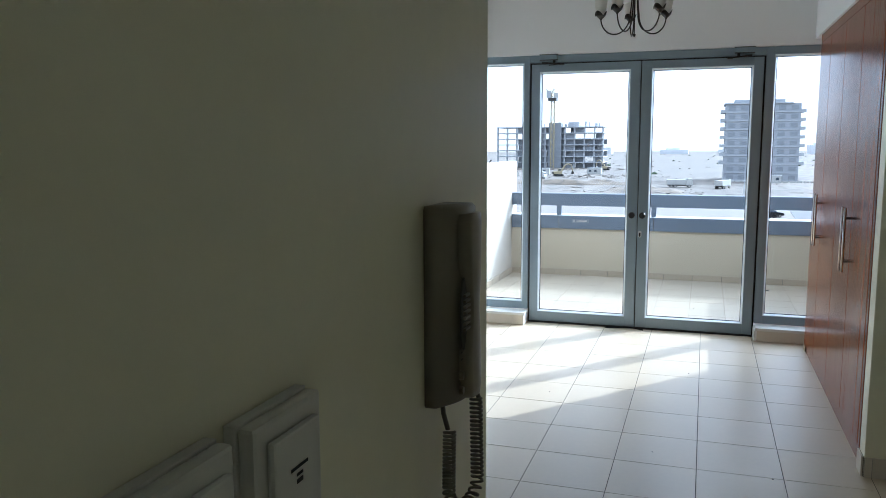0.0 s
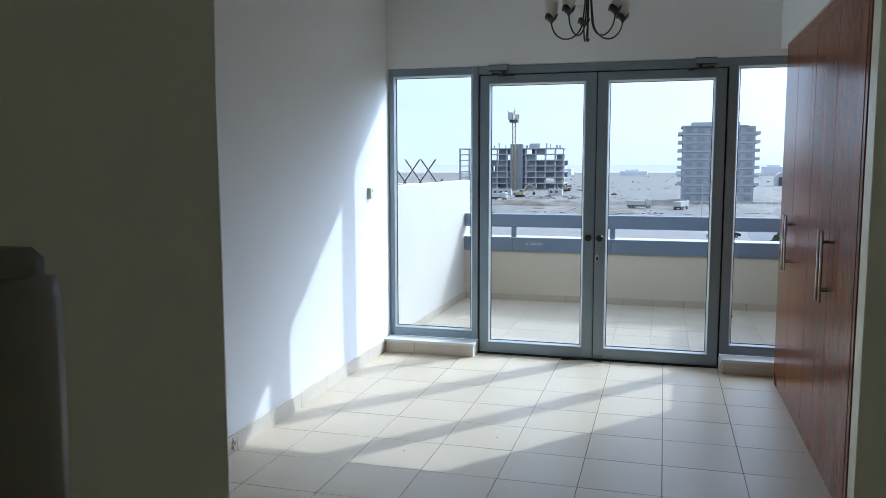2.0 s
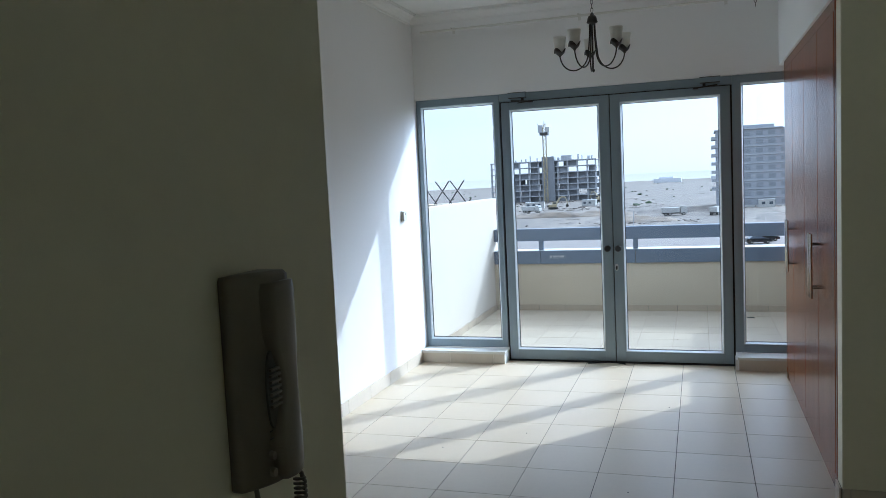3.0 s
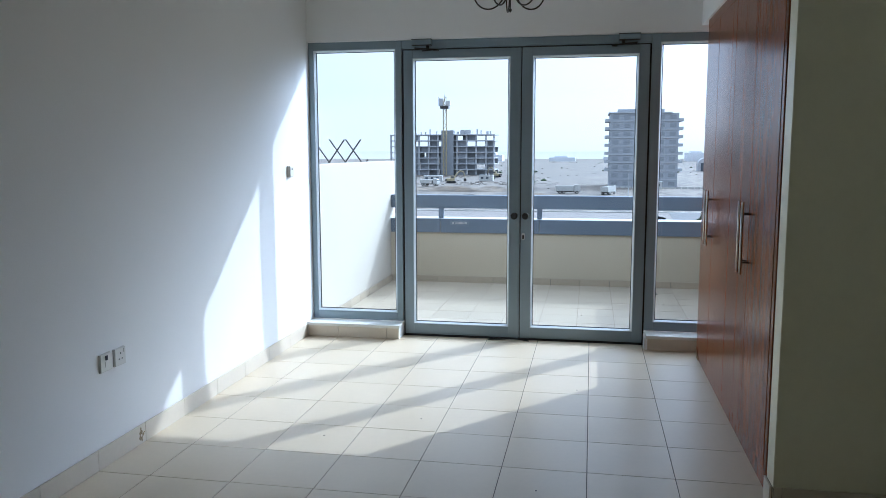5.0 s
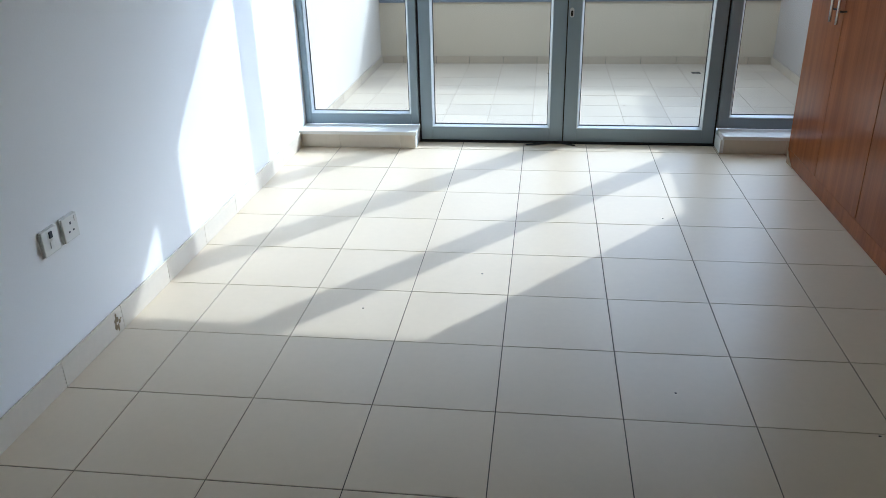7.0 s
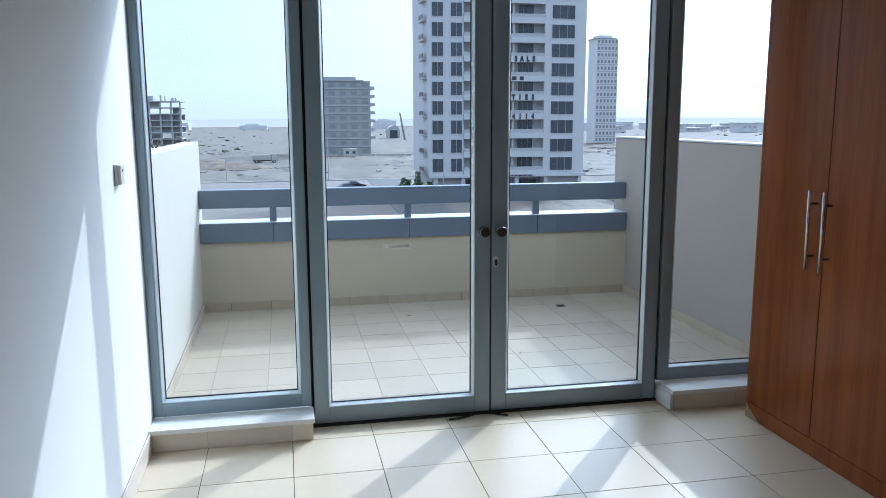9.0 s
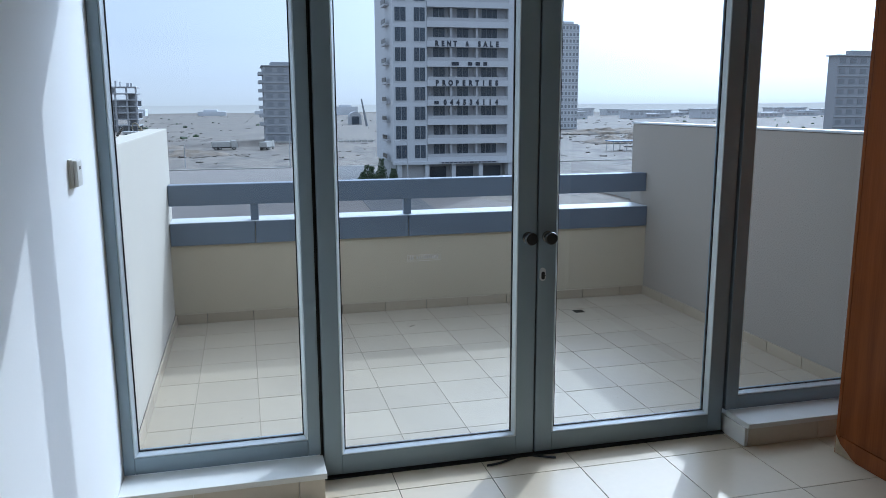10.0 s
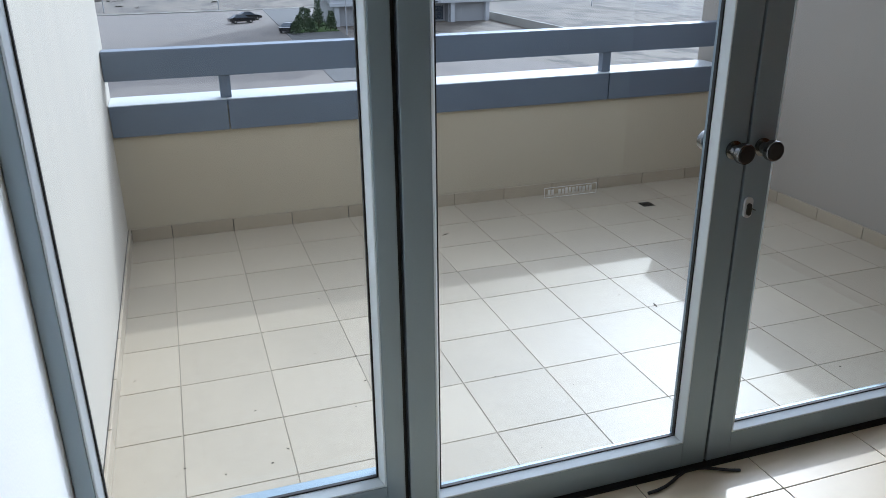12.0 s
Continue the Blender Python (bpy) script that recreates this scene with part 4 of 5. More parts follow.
def berm(x, y, length, width, height, seed, label):
    """A dug bank of earth with an uneven crest."""
    b = thing("earth_bank", label, "earth bank", x, y, G, "dug banks")
    bm = bmesh.new()
    nx, ny = 30, 14
    rows = []
    for j in range(ny + 1):
        v = 2 * j / ny - 1
        row = []
        for i in range(nx + 1):
            u = 2 * i / nx - 1
            p = Vector((u * length / 2, v * width / 2, 0))
            n = noise.noise(p * 0.16 + Vector((seed, 0, 0))) + 0.5 * noise.noise(p * 0.5 + Vector((0, seed, 0)))
            fall = max(0.0, 1 - u * u) ** 0.6 * max(0.0, 1 - v * v) ** 0.8
            p.z = max(-0.1, height * fall * (0.75 + 0.6 * n))
            p.y += 2.0 * noise.noise(Vector((p.x * 0.1, seed, 0)))
            row.append(bm.verts.new(p))
        rows.append(row)
    for lo, hi in zip(rows, rows[1:]):
        for i in range(nx):
            bm.faces.new((lo[i], lo[i + 1], hi[i + 1], hi[i]))
    part("mound", bm, BANK, b)


berm(134, 256, 30, 16, 3.0, 1.7, "brown bank of dug earth on the open sand")
berm(108, 300, 40, 14, 2.0, 4.1, "low bank of dug earth far out on the sand")
berm(-14, 222, 22, 12, 1.6, 7.3, "dark heap of rubble and earth on the open sand")
berm(-40, 262, 46, 12, 1.8, 9.9, "long low bank of earth before the building site")
berm(172, 340, 60, 18, 2.4, 12.3, "long bank of earth far out on the sand")

# ---- the apartment tower opposite ----
TX0, TX1, TY = 26.3, 54.4, 131.0
S = 3.29
B0 = 1.85 - 3 * S     # top line of the lowest storey band
tower = thing("apartment_tower", "white apartment tower with dark windows and recessed balconies", "tower", TX0 - 0.6, TY, G)


def tp(name, r, material, parent=tower, label="", bev=0.0):
    return part(name, boxes((r[0] - TX0, r[1] - TX0, r[2] - TY, r[3] - TY, r[4] - G, r[5] - G), bev=bev), material, parent, label)


RX0, RX1 = 32.2, 46.8     # the recessed balcony bay
TTOP = B0 + 12 * S
Z0 = B0 - 0.4
tp("wall_left", (TX0, RX0, TY, TY + 18, Z0, TTOP), TOWER)
tp("wall_right", (RX1, TX1, TY, TY + 18, Z0, TTOP), TOWER)
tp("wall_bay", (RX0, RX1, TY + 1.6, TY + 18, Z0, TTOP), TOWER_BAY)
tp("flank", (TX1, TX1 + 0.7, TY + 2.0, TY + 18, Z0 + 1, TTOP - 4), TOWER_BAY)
tp("base_left", (TX0 + 0.4, RX0, TY + 0.8, TY + 17, G, Z0 - 0.001), TOWER_BASE)
tp("base_bay", (RX0, RX1, TY + 2.5, TY + 17, G, Z0 - 0.001), TOWER_BASE)
tp("base_right", (RX1, TX1 - 0.5, TY + 0.8, TY + 17, G, Z0 - 0.001), TOWER_BASE)
tp("canopy", (TX0 - 0.3, TX1 + 0.3, TY - 0.5, TY + 0.0, Z0 - 0.35, Z0 + 0.15), TOWER)
for c in (TX0 + 0.6, RX0 - 0.4, 36.6, 41.6, RX1 + 0.2, TX1 - 1.0):
    tp("column", (c, c + 0.7, TY - 0.1, TY + 0.7, G, Z0 - 0.36), TOWER)
for a, b in ((33.2, 36.2), (37.6, 41.2), (42.6, 46.4)):
    tp("shop_window", (a, b, TY + 2.42, TY + 2.49, G + 0.3, G + 2.6), WIN_DARK)
tp("shop_sign", (34.2, 45.0, TY - 0.62, TY - 0.51, Z0 - 0.30, Z0 + 0.10), TOWER_BAY, label="sign band with small dark lettering")


def window_mesh(w, h, panes):
    bm = bmesh.new()
    fr = ring(0, w, 0, h, 0.07, -0.10, 0.0, bev=0)
    return mesh_of("window", fr, TOWER), mesh_of("pane", boxes(*[(w * k / panes + 0.05, w * (k + 1) / panes - 0.03, -0.05, -0.01, 0.06, h - 0.06) for k in range(panes)]), WIN_DARK)


kinds = {"a": window_mesh(2.05, 2.4, 2), "b": window_mesh(4.3, 2.4, 3), "c": window_mesh(2.2, 2.35, 2), "d": window_mesh(3.0, 2.35, 3)}
slots = [("a", 26.6, 0, -0.09), ("a", 29.9, 0, -0.09), ("b", 48.0, 0, -0.09), ("c", 33.6, 1.6, 0.1), ("c", 37.9, 1.6, 0.1), ("d", 42.3, 1.6, 0.1)]
for f in range(12):
    zb = B0 + f * S
    for kind, x, back, up in slots:
        w = piece("window", kinds[kind][0], tower, Matrix.Translation((x - TX0, back, zb + 0.35 + up - G)))
        piece("pane", kinds[kind][1], w, Matrix())
    tp("balcony_band", (RX0 + 0.02, RX1 - 0.02, TY - 0.25, TY + 1.6, zb - 0.55, zb + 0.45), TOWER)
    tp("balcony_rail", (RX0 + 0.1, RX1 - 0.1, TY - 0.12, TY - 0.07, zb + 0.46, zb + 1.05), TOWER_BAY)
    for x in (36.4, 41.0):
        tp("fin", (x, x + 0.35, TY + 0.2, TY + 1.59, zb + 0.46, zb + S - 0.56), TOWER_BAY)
    sb = tp("side_balcony", (TX0 - 0.75, TX0, TY + 3, TY + 7, zb - 0.15, zb + 0.05), TOWER_BAY)
    tp("rail", (TX0 - 0.75, TX0 - 0.68, TY + 3, TY + 7, zb + 0.25, zb + 1.0), DARK_METAL, sb)


def lettering(text, cx, z, width, height):
    """Dark block letters on a balcony band, letter by letter."""
    n = len(text)
    for k, ch in enumerate(text):
        if ch == " ":
            continue
        cu = bpy.data.curves.new("letter", "FONT")
        cu.body = ch
        cu.size = height * 1.4
        cu.align_x, cu.align_y = "CENTER", "CENTER"
        cu.extrude, cu.offset = 0.03, 0.02 if ch == "&" else 0.075
        cu.materials.append(INK)
        tmp = new("letter_curve", cu)
        me = bpy.data.meshes.new_from_object(tmp.evaluated_get(bpy.context.evaluated_depsgraph_get()))
        bpy.data.objects.remove(tmp)
        piece("letter", me, tower, Matrix.Translation((cx - TX0 + width * ((k + 0.5) / n - 0.5), -0.29, z - G)) @ pose(0, 0, 0, 90) @ Matrix.Diagonal((0.8, 1, 1, 1)))


bpy.context.view_layer.update()
lettering("RENT & SALE", 39.3, B0 + 6 * S - 0.03, 11.9, 0.86)
lettering("PROPERTIES", 39.3, B0 + 4 * S - 0.03, 11.9, 0.86)
lettering("044534114", 40.0, B0 + 3 * S - 0.03, 10.5, 0.86)
for a, b in ((36.5, 37.8), (39.4, 40.2), (40.8, 41.6), (42.2, 42.9)):
    tp("sign_mark", (a, b, TY - 0.31, TY - 0.26, B0 + 5 * S - 0.34, B0 + 5 * S + 0.28), INK)
tp("sign_mark", (33.4, 34.2, TY - 0.31, TY - 0.26, B0 + 3 * S - 0.32, B0 + 3 * S + 0.28), INK)
rs = random.Random(3)
x = 34.6
while x < 44.6:
    w = rs.uniform(0.35, 0.8)
    tp("sign_mark", (x, x + w, TY - 0.66, TY - 0.625, Z0 - 0.2, Z0 + 0.02), INK)
    x += w + 0.22

ramp = thing("boundary_wall", "low pale wall running along the plot edge", "wall", 54.5, 110, G)
part("wall", boxes((-0.15, 0.15, -22, 60, 0, 1.3)), KERB, ramp)


# ---- grey block in the distance ----
def grey_block(name, label, x0, x1, y, depth, z1, storeys, columns, material, balconies=True, glass=WIN_DARK):
    b = thing(name, label, "building", x0, y, G)
    w, h = x1 - x0, z1 - G
    st = h / storeys
    part("wall", boxes((0, w, 0, depth, 0, h)), material, b)
    part("roof_block", boxes((w * 0.12, w * 0.80, depth * 0.2, depth * 0.8, h, h + st * 0.55)), material, b)
    part("roof_edge", boxes((-0.6, w * 0.9, -0.6, depth + 0.6, h + 0.001, h + 0.35)), CONCRETE, b)
    win = mesh_of("pane", boxes((0, w / columns * 0.56, -0.12, 0.02, 0, st * 0.46)), glass)
    slab = mesh_of("floor_band", boxes((-0.02, w + 0.02, -0.30, 0.0, 0, st * 0.11)), CONCRETE)
    bal = mesh_of("balcony", boxes((0, 1.7, 0.5, depth * 0.7, 0, st * 0.36)), CONCRETE)
    for f in range(storeys):
        piece("floor_band", slab, b, Matrix.Translation((0, 0, f * st)))
        for c in range(columns):
            piece("window", win, b, Matrix.Translation(((c + 0.22) * w / columns, 0, f * st + st * 0.30)))
        if balconies and f > 1:
            piece("balcony", bal, b, Matrix.Translation((-1.7, 0, f * st)))
            piece("balcony", bal, b, Matrix.Translation((w, 0, f * st)))
    return b


# panes in infill grey, so that haze is part of their colour
grey_block("office_block", "unfinished grey apartment block with stacked side balconies", 8.6, 33.0, 292, 20, 15.2, 9, 6, GREY_BLOCK, True, CONCRETE_DARK)
t3 = grey_block("tall_block", "tall pale apartment block with a window grid", 166, 178, 400, 12, 43, 16, 6, BLUE_SHED, False, CONCRETE_DARK)
t4 = grey_block("brown_block", "grey-brown apartment block with pale floor bands", 177, 222, 205, 4, 15.6, 9, 12, GREY_BLOCK, False, CONCRETE_DARK)

# ---- concrete frame under construction ----
site = thing("concrete_frame", "bare concrete frame of a building under construction", "building", -113, 440, G)
NF, NC, BW, ST = 7, 11, 61.0, 3.30
slab_m = mesh_of("slab", boxes((0, BW, -1.0, 20, 0, 0.5)), CONCRETE)
col_m = mesh_of("column", boxes((0, 0.9, 0, 0.9, 0, ST - 0.5)), CONCRETE)
fill_m = mesh_of("infill", boxes((0, BW / NC - 1.0, 0.2, 0.5, 0, ST - 0.5)), CONCRETE_DARK)
back_m = mesh_of("infill", boxes((0, BW / NC - 1.0, 0.0, 0.3, 0, ST - 0.5)), CONCRETE_DARK)
rs = random.Random(12)
for f in range(NF):
    piece("slab", slab_m, site, Matrix.Translation((0, 0, (f + 1) * ST - 0.5)))
    for c in range(NC + 1):
        piece("column", col_m, site, Matrix.Translation((min(c * BW / NC, BW - 0.9), 0, f * ST)))
        if c < NC and 2 <= c:
            if rs.random() < (0.95 if f < 5 else 0.6):
                piece("infill", fill_m, site, Matrix.Translation((c * BW / NC + 0.9, 0.6 + 2.5 * rs.random(), f * ST)))
            if rs.random() < (0.6 if f < 5 else 0.3):
                piece("infill", back_m, site, Matrix.Translation((c * BW / NC + 0.9, 18, f * ST)))
stub = mesh_of("column_stub", boxes((0, 0.8, 0, 0.8, 0, 1)), CONCRETE)
for c in range(16):
    x = 14 + c * 2.9 + rs.uniform(-0.8, 0.8)
    piece("column_stub", stub, site, Matrix.Translation((x, rs.uniform(0, 12), NF * ST)) @ Matrix.Diagonal((rs.uniform(0.5, 2.2), 1, rs.uniform(0.8, 3.4), 1)))
part("lift_core", boxes((30.5, 37.5, -1.6, 4, 0, NF * ST + 2.2)), CONCRETE_DARK, site)
part("lift_core", boxes((41, 47, 2, 8, NF * ST, NF * ST + 2.6)), CONCRETE, site)

crane = thing("tower_crane", "yellow lattice tower crane above the concrete frame", "crane", -80, 436, G)
H0 = 41.5
for sx in (-0.9, 0.9):
    for sy in (-0.9, 0.9):
        bm = bmesh.new()
        cyl(bm, (sx, sy, 0), (sx, sy, H0), 0.17, n=6)
        part("mast_leg", bm, CRANE, crane)
bm = bmesh.new()
for k in range(22):
    z, s = k * 2.0, 1 if k % 2 else -1
    for y in (-0.9, 0.9):
        cyl(bm, (-0.9 * s, y, z), (0.9 * s, y, z + 2.0), 0.10, n=5)
    for x in (-0.9, 0.9):
        cyl(bm, (x, -0.9 * s, z), (x, 0.9 * s, z + 2.0), 0.10, n=5)
part("mast_bracing", bm, CRANE, crane)
part("slewing_unit", boxes((-2.3, 2.3, -2.3, 2.3, H0 - 4.2, H0 - 2.6)), DARK_METAL, crane)
part("cab", boxes((1.2, 3.4, -2.8, -0.8, H0 - 2.5, H0 + 0.2)), TRUCK_WHITE, crane)
part("counterweight", boxes((-3.4, -1.0, -1.2, 1.2, H0 - 2.5, H0 + 1.5)), CONCRETE, crane)
bm = bmesh.new()
cyl(bm, (0, 0, H0), (0.0, 0, H0 + 4.5), 0.35, 0.1, n=6)
cyl(bm, (0, 0, H0 - 2), (-5, 6, H0 + 3.0), 0.22, n=5)
part("jib", bm, CRANE, crane)


# ---- vehicles ----
def wheel_mesh(r, w):
    bm = bmesh.new()
    lathe(bm, [(r * 0.55, -w / 2), (r * 0.96, -w / 2), (r, -w * 0.3), (r, w * 0.3), (r * 0.96, w / 2), (r * 0.55, w / 2)], 18, pose(0, 0, 0, 90))
    return mesh_of("tyre", bm, RUBBER)


def rim_mesh(r, w):
    bm = bmesh.new()
    lathe(bm, [(r * 0.5, -w * 0.52), (r * 0.53, -w * 0.50), (r * 0.53, w * 0.50), (r * 0.5, w * 0.52)], 14, pose(0, 0, 0, 90))
    return mesh_of("rim", bm, CHROME)


big, big_rim, small, small_rim = wheel_mesh(0.52, 0.32), rim_mesh(0.52, 0.32), wheel_mesh(0.32, 0.2), rim_mesh(0.32, 0.2)


def tipper(x, y, rz):
    t = thing("tipper_truck", "dusty pale tipper truck parked on the sand", "truck", x, y, G + 0.05, "parked trucks", rz)
    part("chassis", boxes((-3.6, 3.6, -0.5, 0.5, 0.6, 0.95)), DARK_METAL, t)
    bm = bmesh.new()
    loft(bm, [[Vector((x_, s, z)) for x_, z in ((-3.7, 1.0), (1.5, 1.0), (1.7, 2.5), (-3.9, 2.5))] for s in (-1.2, 1.2)])
    part("tipper_body", bm, TRUCK_WHITE, t)
    bm = bmesh.new()
    loft(bm, [[Vector((x_, s, z)) for x_, z in ((1.9, 0.7), (3.8, 0.7), (3.8, 1.7), (3.5, 2.8), (1.9, 2.9))] for s in (-1.15, 1.15)])
    cab = part("cab", bm, TRUCK_WHITE, t)
    part("windscreen", boxes((3.66, 3.72, -1.0, 1.0, 1.75, 2.4)), WIN_DARK, cab)
    for wx in (-2.6, -1.4, 2.7):
        for s in (-1, 1):
            w = piece("wheel", big, t, Matrix.Translation((wx, s * 1.02, 0.52)))
            piece("rim", big_rim, w, Matrix())
    return t


tipper(-5, 246, 8)
tipper(7.5, 243, 70)
tipper(-72, 300, 20)
tipper(-60, 296, -15)


def saloon(x, y, rz, label, paint):
    c = thing("car", label, "car", x, y, G + 0.05, "parked cars", rz)
    bm = bmesh.new()
    low = [(-2.2, 0.35), (2.2, 0.35), (2.25, 0.7), (1.9, 0.85), (1.0, 0.95), (-1.5, 1.0), (-2.2, 0.9)]
    loft(bm, [[Vector((a, s * 0.87, z)) for a, z in low] for s in (-1, 1)])
    part("body", bm, paint, c)
    bm = bmesh.new()
    loft(bm, [[Vector((a, s * (0.80 if z < 1.1 else 0.62), z)) for a, z in ((-1.7, 0.99), (1.15, 0.95), (0.35, 1.42), (-0.95, 1.45))] for s in (-1, 1)])
    part("cabin", bm, WIN_DARK, c)
    part("roof", boxes((-0.92, 0.32, -0.6, 0.6, 1.43, 1.475), bev=0.01), paint, c)
    for wx in (-1.35, 1.4):
        for s in (-1, 1):
            w = piece("wheel", small, c, Matrix.Translation((wx, s * 0.82, 0.32)))
            piece("rim", small_rim, w, Matrix())
    for s in (-1, 1):
        part("headlight", boxes((2.15, 2.27, s * 0.62 - 0.16, s * 0.62 + 0.16, 0.60, 0.74)), CHROME, c)


saloon(12.3, 144, 12, "black saloon car parked on the dusty lot", CAR_BLACK)
saloon(14.0, 149, 12, "dark car parked behind another on the dusty lot", CAR_BLACK)
saloon(18.0, 126, 60, "black car parked by the hedge", CAR_BLACK)


# ---- machines and barriers on the building sites ----
def excavator(x, y, rz):
    e = thing("excavator", "dusty yellow tracked excavator with its arm bent down", "excavator", x, y, G + 0.05, "site machines", rz)
    for s in (-1, 1):
        bm = bmesh.new()
        prof = [(-1.9, 0.35), (-1.6, 0.05), (1.6, 0.05), (1.9, 0.35), (1.9, 0.6), (1.6, 0.9), (-1.6, 0.9), (-1.9, 0.6)]
        loft(bm, [[Vector((a, s * 1.2 + w, z)) for a, z in prof] for w in (-0.3, 0.3)])
        part("track", bm, RUBBER, e)
    part("house", boxes((-2.2, 1.2, -1.25, 1.25, 1.0, 2.1), bev=0.06), CRANE, e)
    part("counterweight", boxes((-2.7, -2.21, -1.2, 1.2, 1.0, 1.9), bev=0.08), DARK_METAL, e)
    cab = part("cab", boxes((-0.2, 1.3, 0.3, 1.24, 2.11, 3.1), bev=0.06), CRANE, e)
    part("window", boxes((0.0, 1.33, 0.27, 1.27, 2.35, 2.95)), WIN_DARK, cab)
    bm = bmesh.new()
    tube(bm, [(0.9, -0.3, 1.7), (2.4, -0.3, 4.3), (3.6, -0.3, 5.2), (5.0, -0.3, 4.9)], lambda q: 0.34 - 0.12 * q, 6)
    part("boom", bm, CRANE, e)
    bm = bmesh.new()
    tube(bm, [(5.0, -0.3, 5.1), (5.7, -0.3, 3.4), (5.9, -0.3, 2.0)], 0.2, 6)
    part("stick", bm, CRANE, e)
    bm = bmesh.new()
    loft(bm, [[Vector((a, -0.3 + w, z)) for a, z in ((5.5, 2.1), (6.2, 2.0), (6.4, 1.1), (5.6, 0.8), (5.2, 1.3))] for w in (-0.5, 0.5)])
    part("bucket", bm, DARK_METAL, e)


excavator(-46, 400, 150)
excavator(-56, 322, 20)
barrier_m = mesh_of("block", boxes((-0.9, 0.9, -0.28, 0.28, 0.0, 0.85), bev=0.06), TRUCK_WHITE)
for k in range(17):
    b = thing("road_barrier", "pale concrete road barrier before the grey block", "barrier", 11.0 + 2.15 * k, 283 - 0.1 * k, G + 0.02, "row of barriers")
    piece("block", barrier_m, b, Matrix())


def site_cabin(x, y, w, rz):
    c = thing("site_cabin", "white portable site cabin on the sand", "cabin", x, y, G + 0.02, "site cabins", rz)
    part("body", boxes((-w / 2, w / 2, -1.3, 1.3, 0.25, 2.8), bev=0.03), TRUCK_WHITE, c)
    part("roof", boxes((-w / 2 - 0.12, w / 2 + 0.12, -1.42, 1.42, 2.801, 2.92)), LEDGE, c)
    for k in range(int(w // 2.4)):
        part("window", boxes((-w / 2 + 0.8 + 2.4 * k, -w / 2 + 1.9 + 2.4 * k, -1.33, -1.29, 1.2, 2.1)), WIN_DARK, c)
    for a in (-w / 2 + 0.3, w / 2 - 0.3):
        part("foot", boxes((a - 0.15, a + 0.15, -1.2, 1.2, 0.0, 0.249)), CONCRETE_DARK, c)


site_cabin(-67, 338, 8.4, 4)
site_cabin(-44, 345, 6.2, -8)
site_cabin(24, 279, 5.0, 3)
mast = thing("leaning_mast", "tall thin mast leaning over far sand", "mast", 76, 489, G)
bm = bmesh.new()
cyl(bm, (0, 0, 0), (-3.2, 0, 17.0), 0.8, 0.45, n=8)
part("shaft", bm, CONCRETE_DARK, mast)
canopy = thing("shade_canopy", "long flat blue shade canopy on posts", "canopy", 114, 211, G)
part("roof", boxes((-9, 9, -2.5, 2.5, 2.6, 2.85), bev=0.03), BLUE_ROOF, canopy)
for a in (-8.5, -4.2, 0.0, 4.2, 8.5):
    for d in (-2.2, 2.2):
        part("post", boxes((a - 0.08, a + 0.08, d - 0.08, d + 0.08, 0, 2.599)), CONCRETE, canopy)


# ---- poles, lamp, hedge ----
def pole(x, y, h, name, label, arm):
    p = thing(name, label, "pole", x, y, G)
    bm = bmesh.new()
    cyl(bm, (0, 0, 0), (0, 0, h), 0.11, 0.07, n=10)
    part("shaft", bm, CONCRETE, p)
    if arm:
        bm = bmesh.new()
        tube(bm, [(0, 0, h - 0.1), (-0.15, 0, h + 0.3), (-0.7, 0, h + 0.5), (-1.3, 0, h + 0.45)], 0.05, 8)
        part("arm", bm, CONCRETE, p)
        part("lamp_head", boxes((-2.0, -1.2, -0.18, 0.18, h + 0.36, h + 0.52), bev=0.04), LEDGE, p)


pole(10.4, 174, 9.0, "power_pole", "slim grey pole at the edge of the sand", False)
pole(25.6, 119, 7.5, "street_lamp", "slim street lamp beside the garden", True)
pole(84, 150, 6.0, "power_pole", "slim grey pole at the edge of the sand", False)
pole(-12, 178, 5.0, "power_pole", "slim grey pole at the edge of the sand", False)
lawn = strip_on_ground("lawn_plot", [(19, 124), (25.5, 124), (25.5, 140), (21, 140)], GRASS, "small green lawn beside the tower", "lawn", 0.2)


def shrub(x, y, r, h, seed):
    s = thing("shrub", "dark green garden shrub beside the tower", "shrub", x, y, G, "garden shrubs")
    q = random.Random(seed)
    bm = bmesh.new()
    cyl(bm, (0, 0, 0), (0, 0, h * 0.55), 0.12, 0.05, n=7)
    for k in range(4):
        a = q.uniform(0, 6.28)
        cyl(bm, (0, 0, h * 0.25), (r * 0.5 * math.cos(a), r * 0.5 * math.sin(a), h * 0.6), 0.05, 0.02, n=5)
    part("trunk", bm, BARK, s)
    bm = bmesh.new()
    for k in range(260):
        a, u, v = q.uniform(0, 6.28), q.random() ** 0.5, q.random()
        rr = r * u * (1.1 - 0.75 * v)
        p = Vector((rr * math.cos(a), rr * math.sin(a), h * (0.15 + 0.85 * v)))
        t = Matrix.Translation(p) @ Euler((q.uniform(0, 3), q.uniform(0, 3), q.uniform(0, 3))).to_matrix().to_4x4()
        l = q.uniform(0.14, 0.32)
        vs = [bm.verts.new(t @ Vector(c)) for c in ((-l, 0, 0), (0, -l * 0.4, 0.02), (l, 0, 0), (0, l * 0.4, 0.02))]
        bm.faces.new(vs)
    part("crown", bm, LEAF, s)


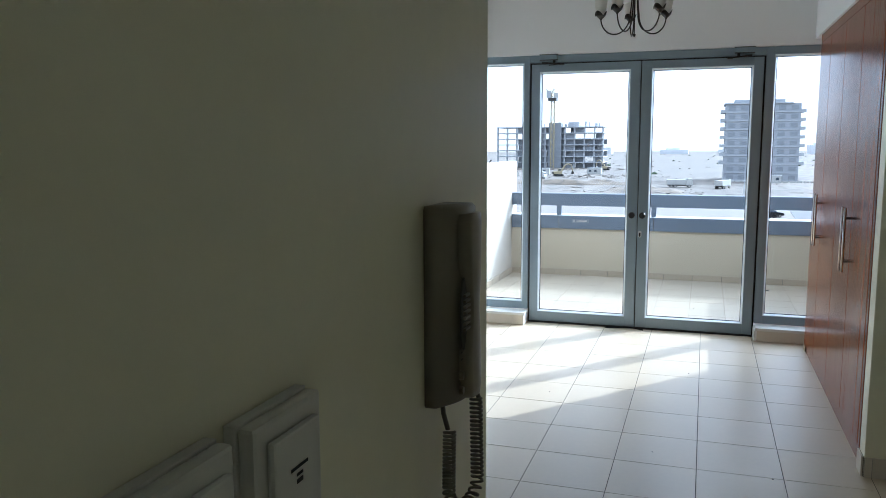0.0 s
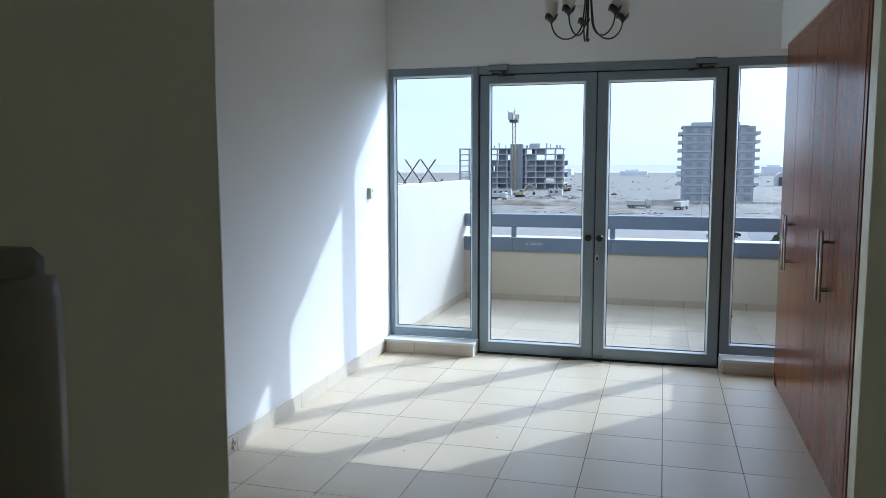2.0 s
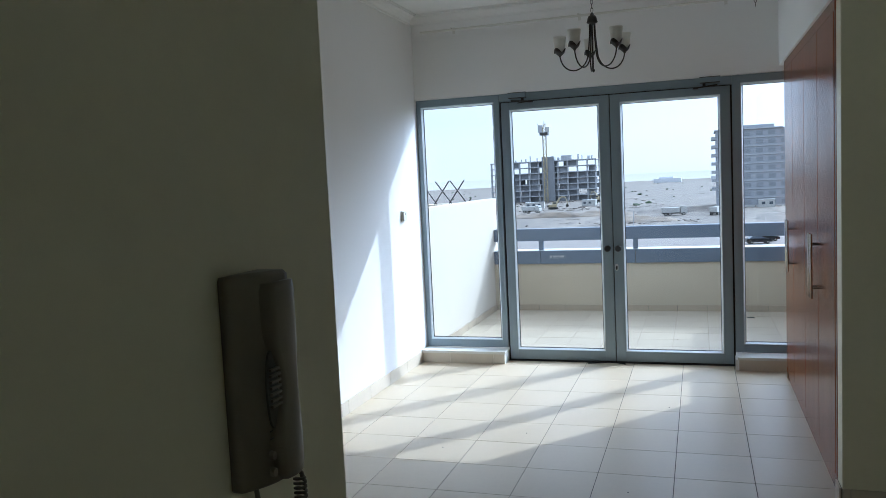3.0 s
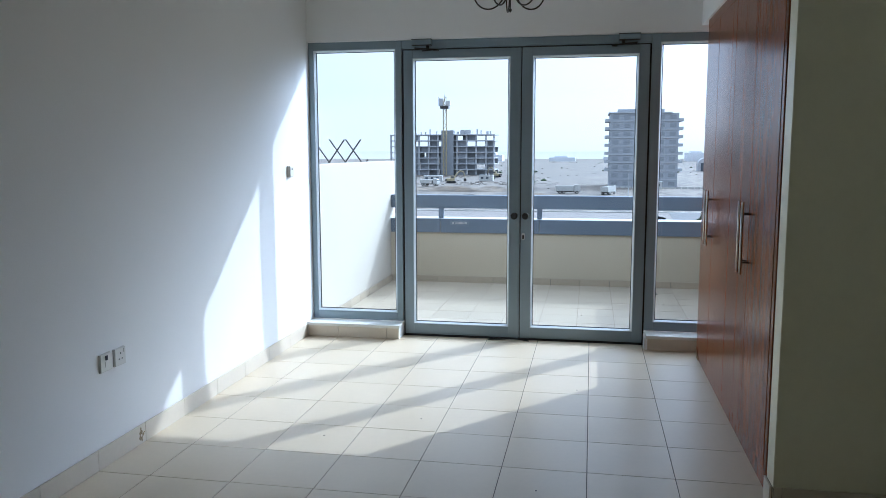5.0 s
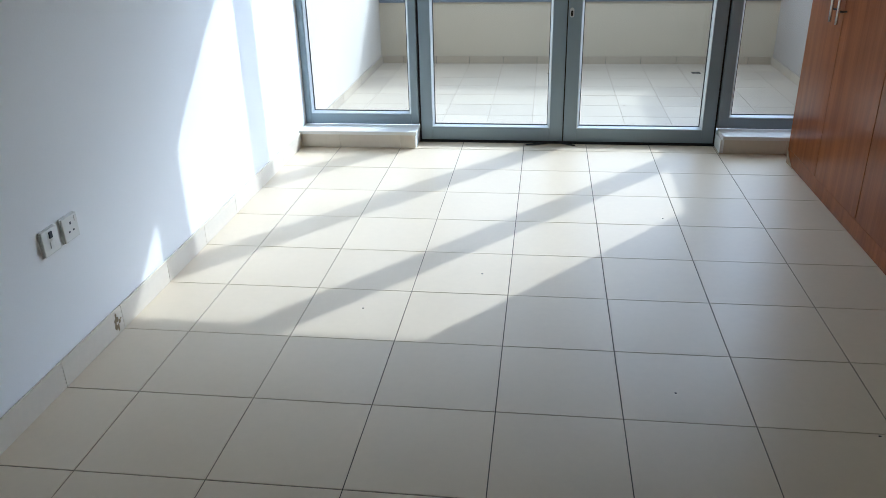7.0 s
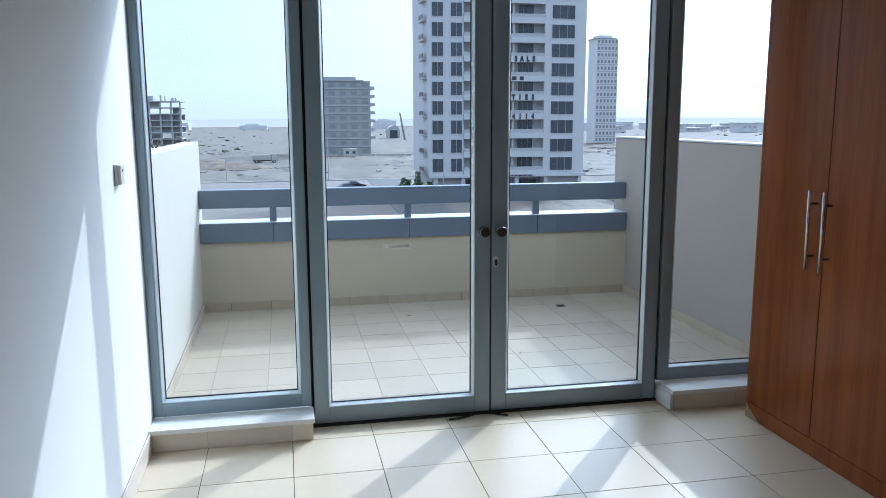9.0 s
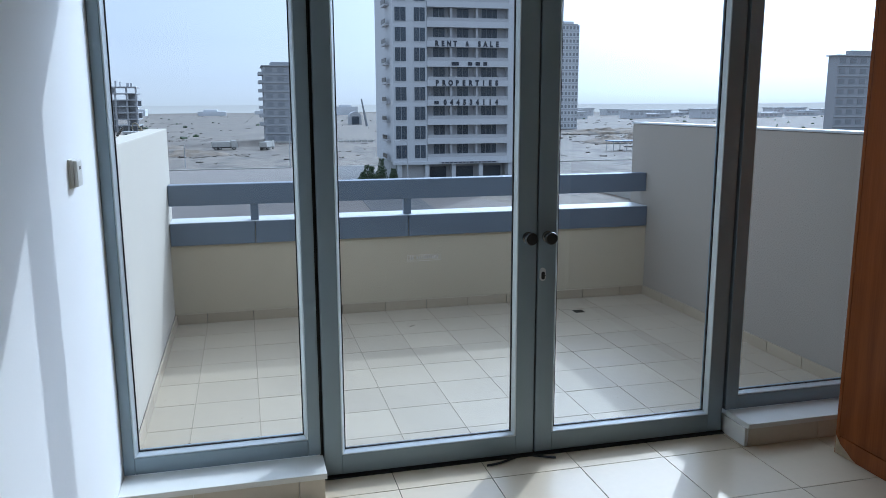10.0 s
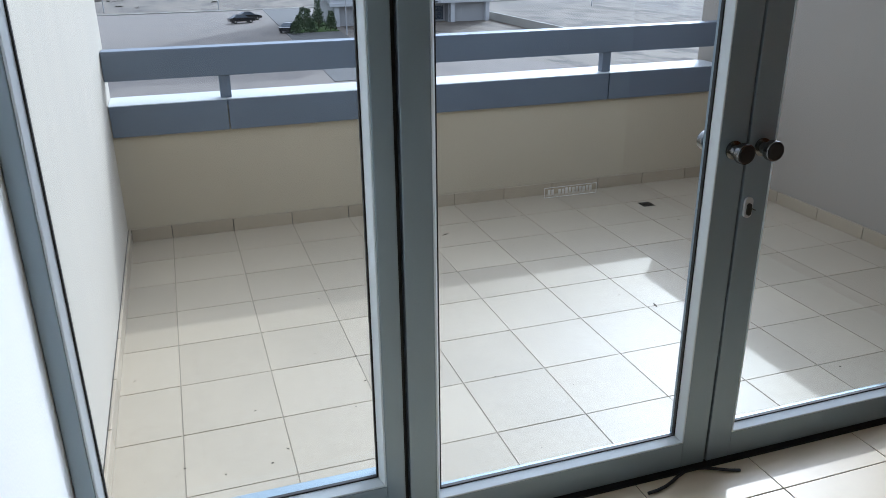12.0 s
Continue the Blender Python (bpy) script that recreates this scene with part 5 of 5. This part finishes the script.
for k, (x, y, r, h) in enumerate(((19.4, 125, 1.1, 2.6), (20.6, 128, 1.3, 3.6), (21.8, 131, 1.1, 3.0), (22.8, 127, 1.2, 3.3), (23.8, 133, 1.2, 4.2), (25.0, 128, 1.0, 2.8), (18.4, 122, 1.0, 2.0), (21.0, 123.5, 1.0, 2.2), (24.2, 124.5, 1.0, 2.4))):
    shrub(x, y, r, h, 40 + k)

# ---- far low buildings ----
rs = random.Random(77)
for k in range(42):
    x = 215 + k * 13 + rs.uniform(-8, 8)
    y = 700 + rs.uniform(-60, 160)
    w, h = rs.uniform(10, 26), rs.uniform(3, 8)
    b = thing("warehouse", "far pale blue low building", "building", x, y, G, "far low buildings")
    part("wall", boxes((0, w, 0, 20, 0, h)), BLUE_SHED, b)
    part("roof", boxes((-1, w + 1, -1, 21, h, h + 0.8)), TOWER, b)
    wm = mesh_of("window", boxes((0, 3.2, -0.1, 0.02, 0, 2.2)), TOWER_BAY)
    for c in range(int(w // 5)):
        piece("window", wm, b, Matrix.Translation((1 + c * 5, 0, h * 0.45)))
for k in range(6):
    x = -250 + k * 90 + rs.uniform(-20, 20)
    b = thing("far_building", "far hazy building on the horizon", "building", x, 1100 + rs.uniform(-100, 80), G, "buildings on the horizon")
    w, h = rs.uniform(18, 40), rs.uniform(5, 11)
    part("wall", boxes((0, w, 0, 30, -3, h)), BLUE_SHED, b)
    part("roof", boxes((w * 0.2, w * 0.7, 6, 24, h, h + 2.2)), BLUE_SHED, b)
dome = thing("domed_building", "small far building with a rounded arched roof", "building", 76, 540, G)
bm = bmesh.new()
loft(bm, [[Vector((4.2 * math.cos(a), s, 4.5 + 4.2 * math.sin(a))) for a in (math.pi * k / 14 for k in range(15))] + [Vector((-4.2, s, 0)), Vector((4.2, s, 0))] for s in (0, 10)])
part("hall", bm, CONCRETE, dome)
part("arch", boxes((-2.6, 2.6, -0.15, 0.05, 0, 5.5)), WIN_DARK, dome)

# ---- floor tiles, laid last ----
def tile_mesh(w, d, t, gap, ch):
    """A tile with chamfered upper edges, its corner at the origin."""
    g = gap / 2
    x0, x1, y0, y1 = g, w - g, g, d - g
    lo = [(x0, y0, -t), (x1, y0, -t), (x1, y1, -t), (x0, y1, -t)]
    mid = [(x0, y0, -ch), (x1, y0, -ch), (x1, y1, -ch), (x0, y1, -ch)]
    up = [(x0 + ch, y0 + ch, 0), (x1 - ch, y0 + ch, 0), (x1 - ch, y1 - ch, 0), (x0 + ch, y1 - ch, 0)]
    faces = [(8, 9, 10, 11)]
    for a in (0, 4):
        for k in range(4):
            faces.append((a + k, a + (k + 1) % 4, a + 4 + (k + 1) % 4, a + 4 + k))
    me = bpy.data.meshes.new("tile")
    me.from_pydata(lo + mid + up, [], faces)
    return me


def lay(parent, material, x_lo, x_hi, y_lo, y_hi, ox, oy, s, gap, skip, lift):
    cache, q = {}, random.Random(5)
    i0, i1 = math.floor((x_lo - ox) / s), math.ceil((x_hi - ox) / s)
    j0, j1 = math.floor((y_lo - oy) / s), math.ceil((y_hi - oy) / s)
    for i in range(i0, i1):
        for j in range(j0, j1):
            xa, xb = max(x_lo, ox + i * s), min(x_hi, ox + (i + 1) * s)
            ya, yb = max(y_lo, oy + j * s), min(y_hi, oy + (j + 1) * s)
            if xb - xa < 0.02 or yb - ya < 0.02 or skip((xa + xb) / 2, (ya + yb) / 2):
                continue
            key = (round(xb - xa, 4), round(yb - ya, 4))
            if key not in cache:
                cache[key] = tile_mesh(*key, 0.0022, gap, 0.0007)
                cache[key].materials.append(material)
            piece("tile", cache[key], parent, Matrix.Translation((xa, ya, q.uniform(-0.0002, lift))))


lay(floor, TILE, 0.0, XE, YE, 0.02, 0.27, -2.537, 0.40, 0.0035, lambda x, y: (x < XH - 0.1 and y < YH - 0.1) or (x > WX + 0.15 and -2.7 < y < -0.35), 0.0002)
lay(balcony_floor, BALC_TILE, -0.012, XR, 0.14, BY + 0.02, 0.21, 0.40, 0.325, 0.0034, lambda x, y: False, 0.0004)
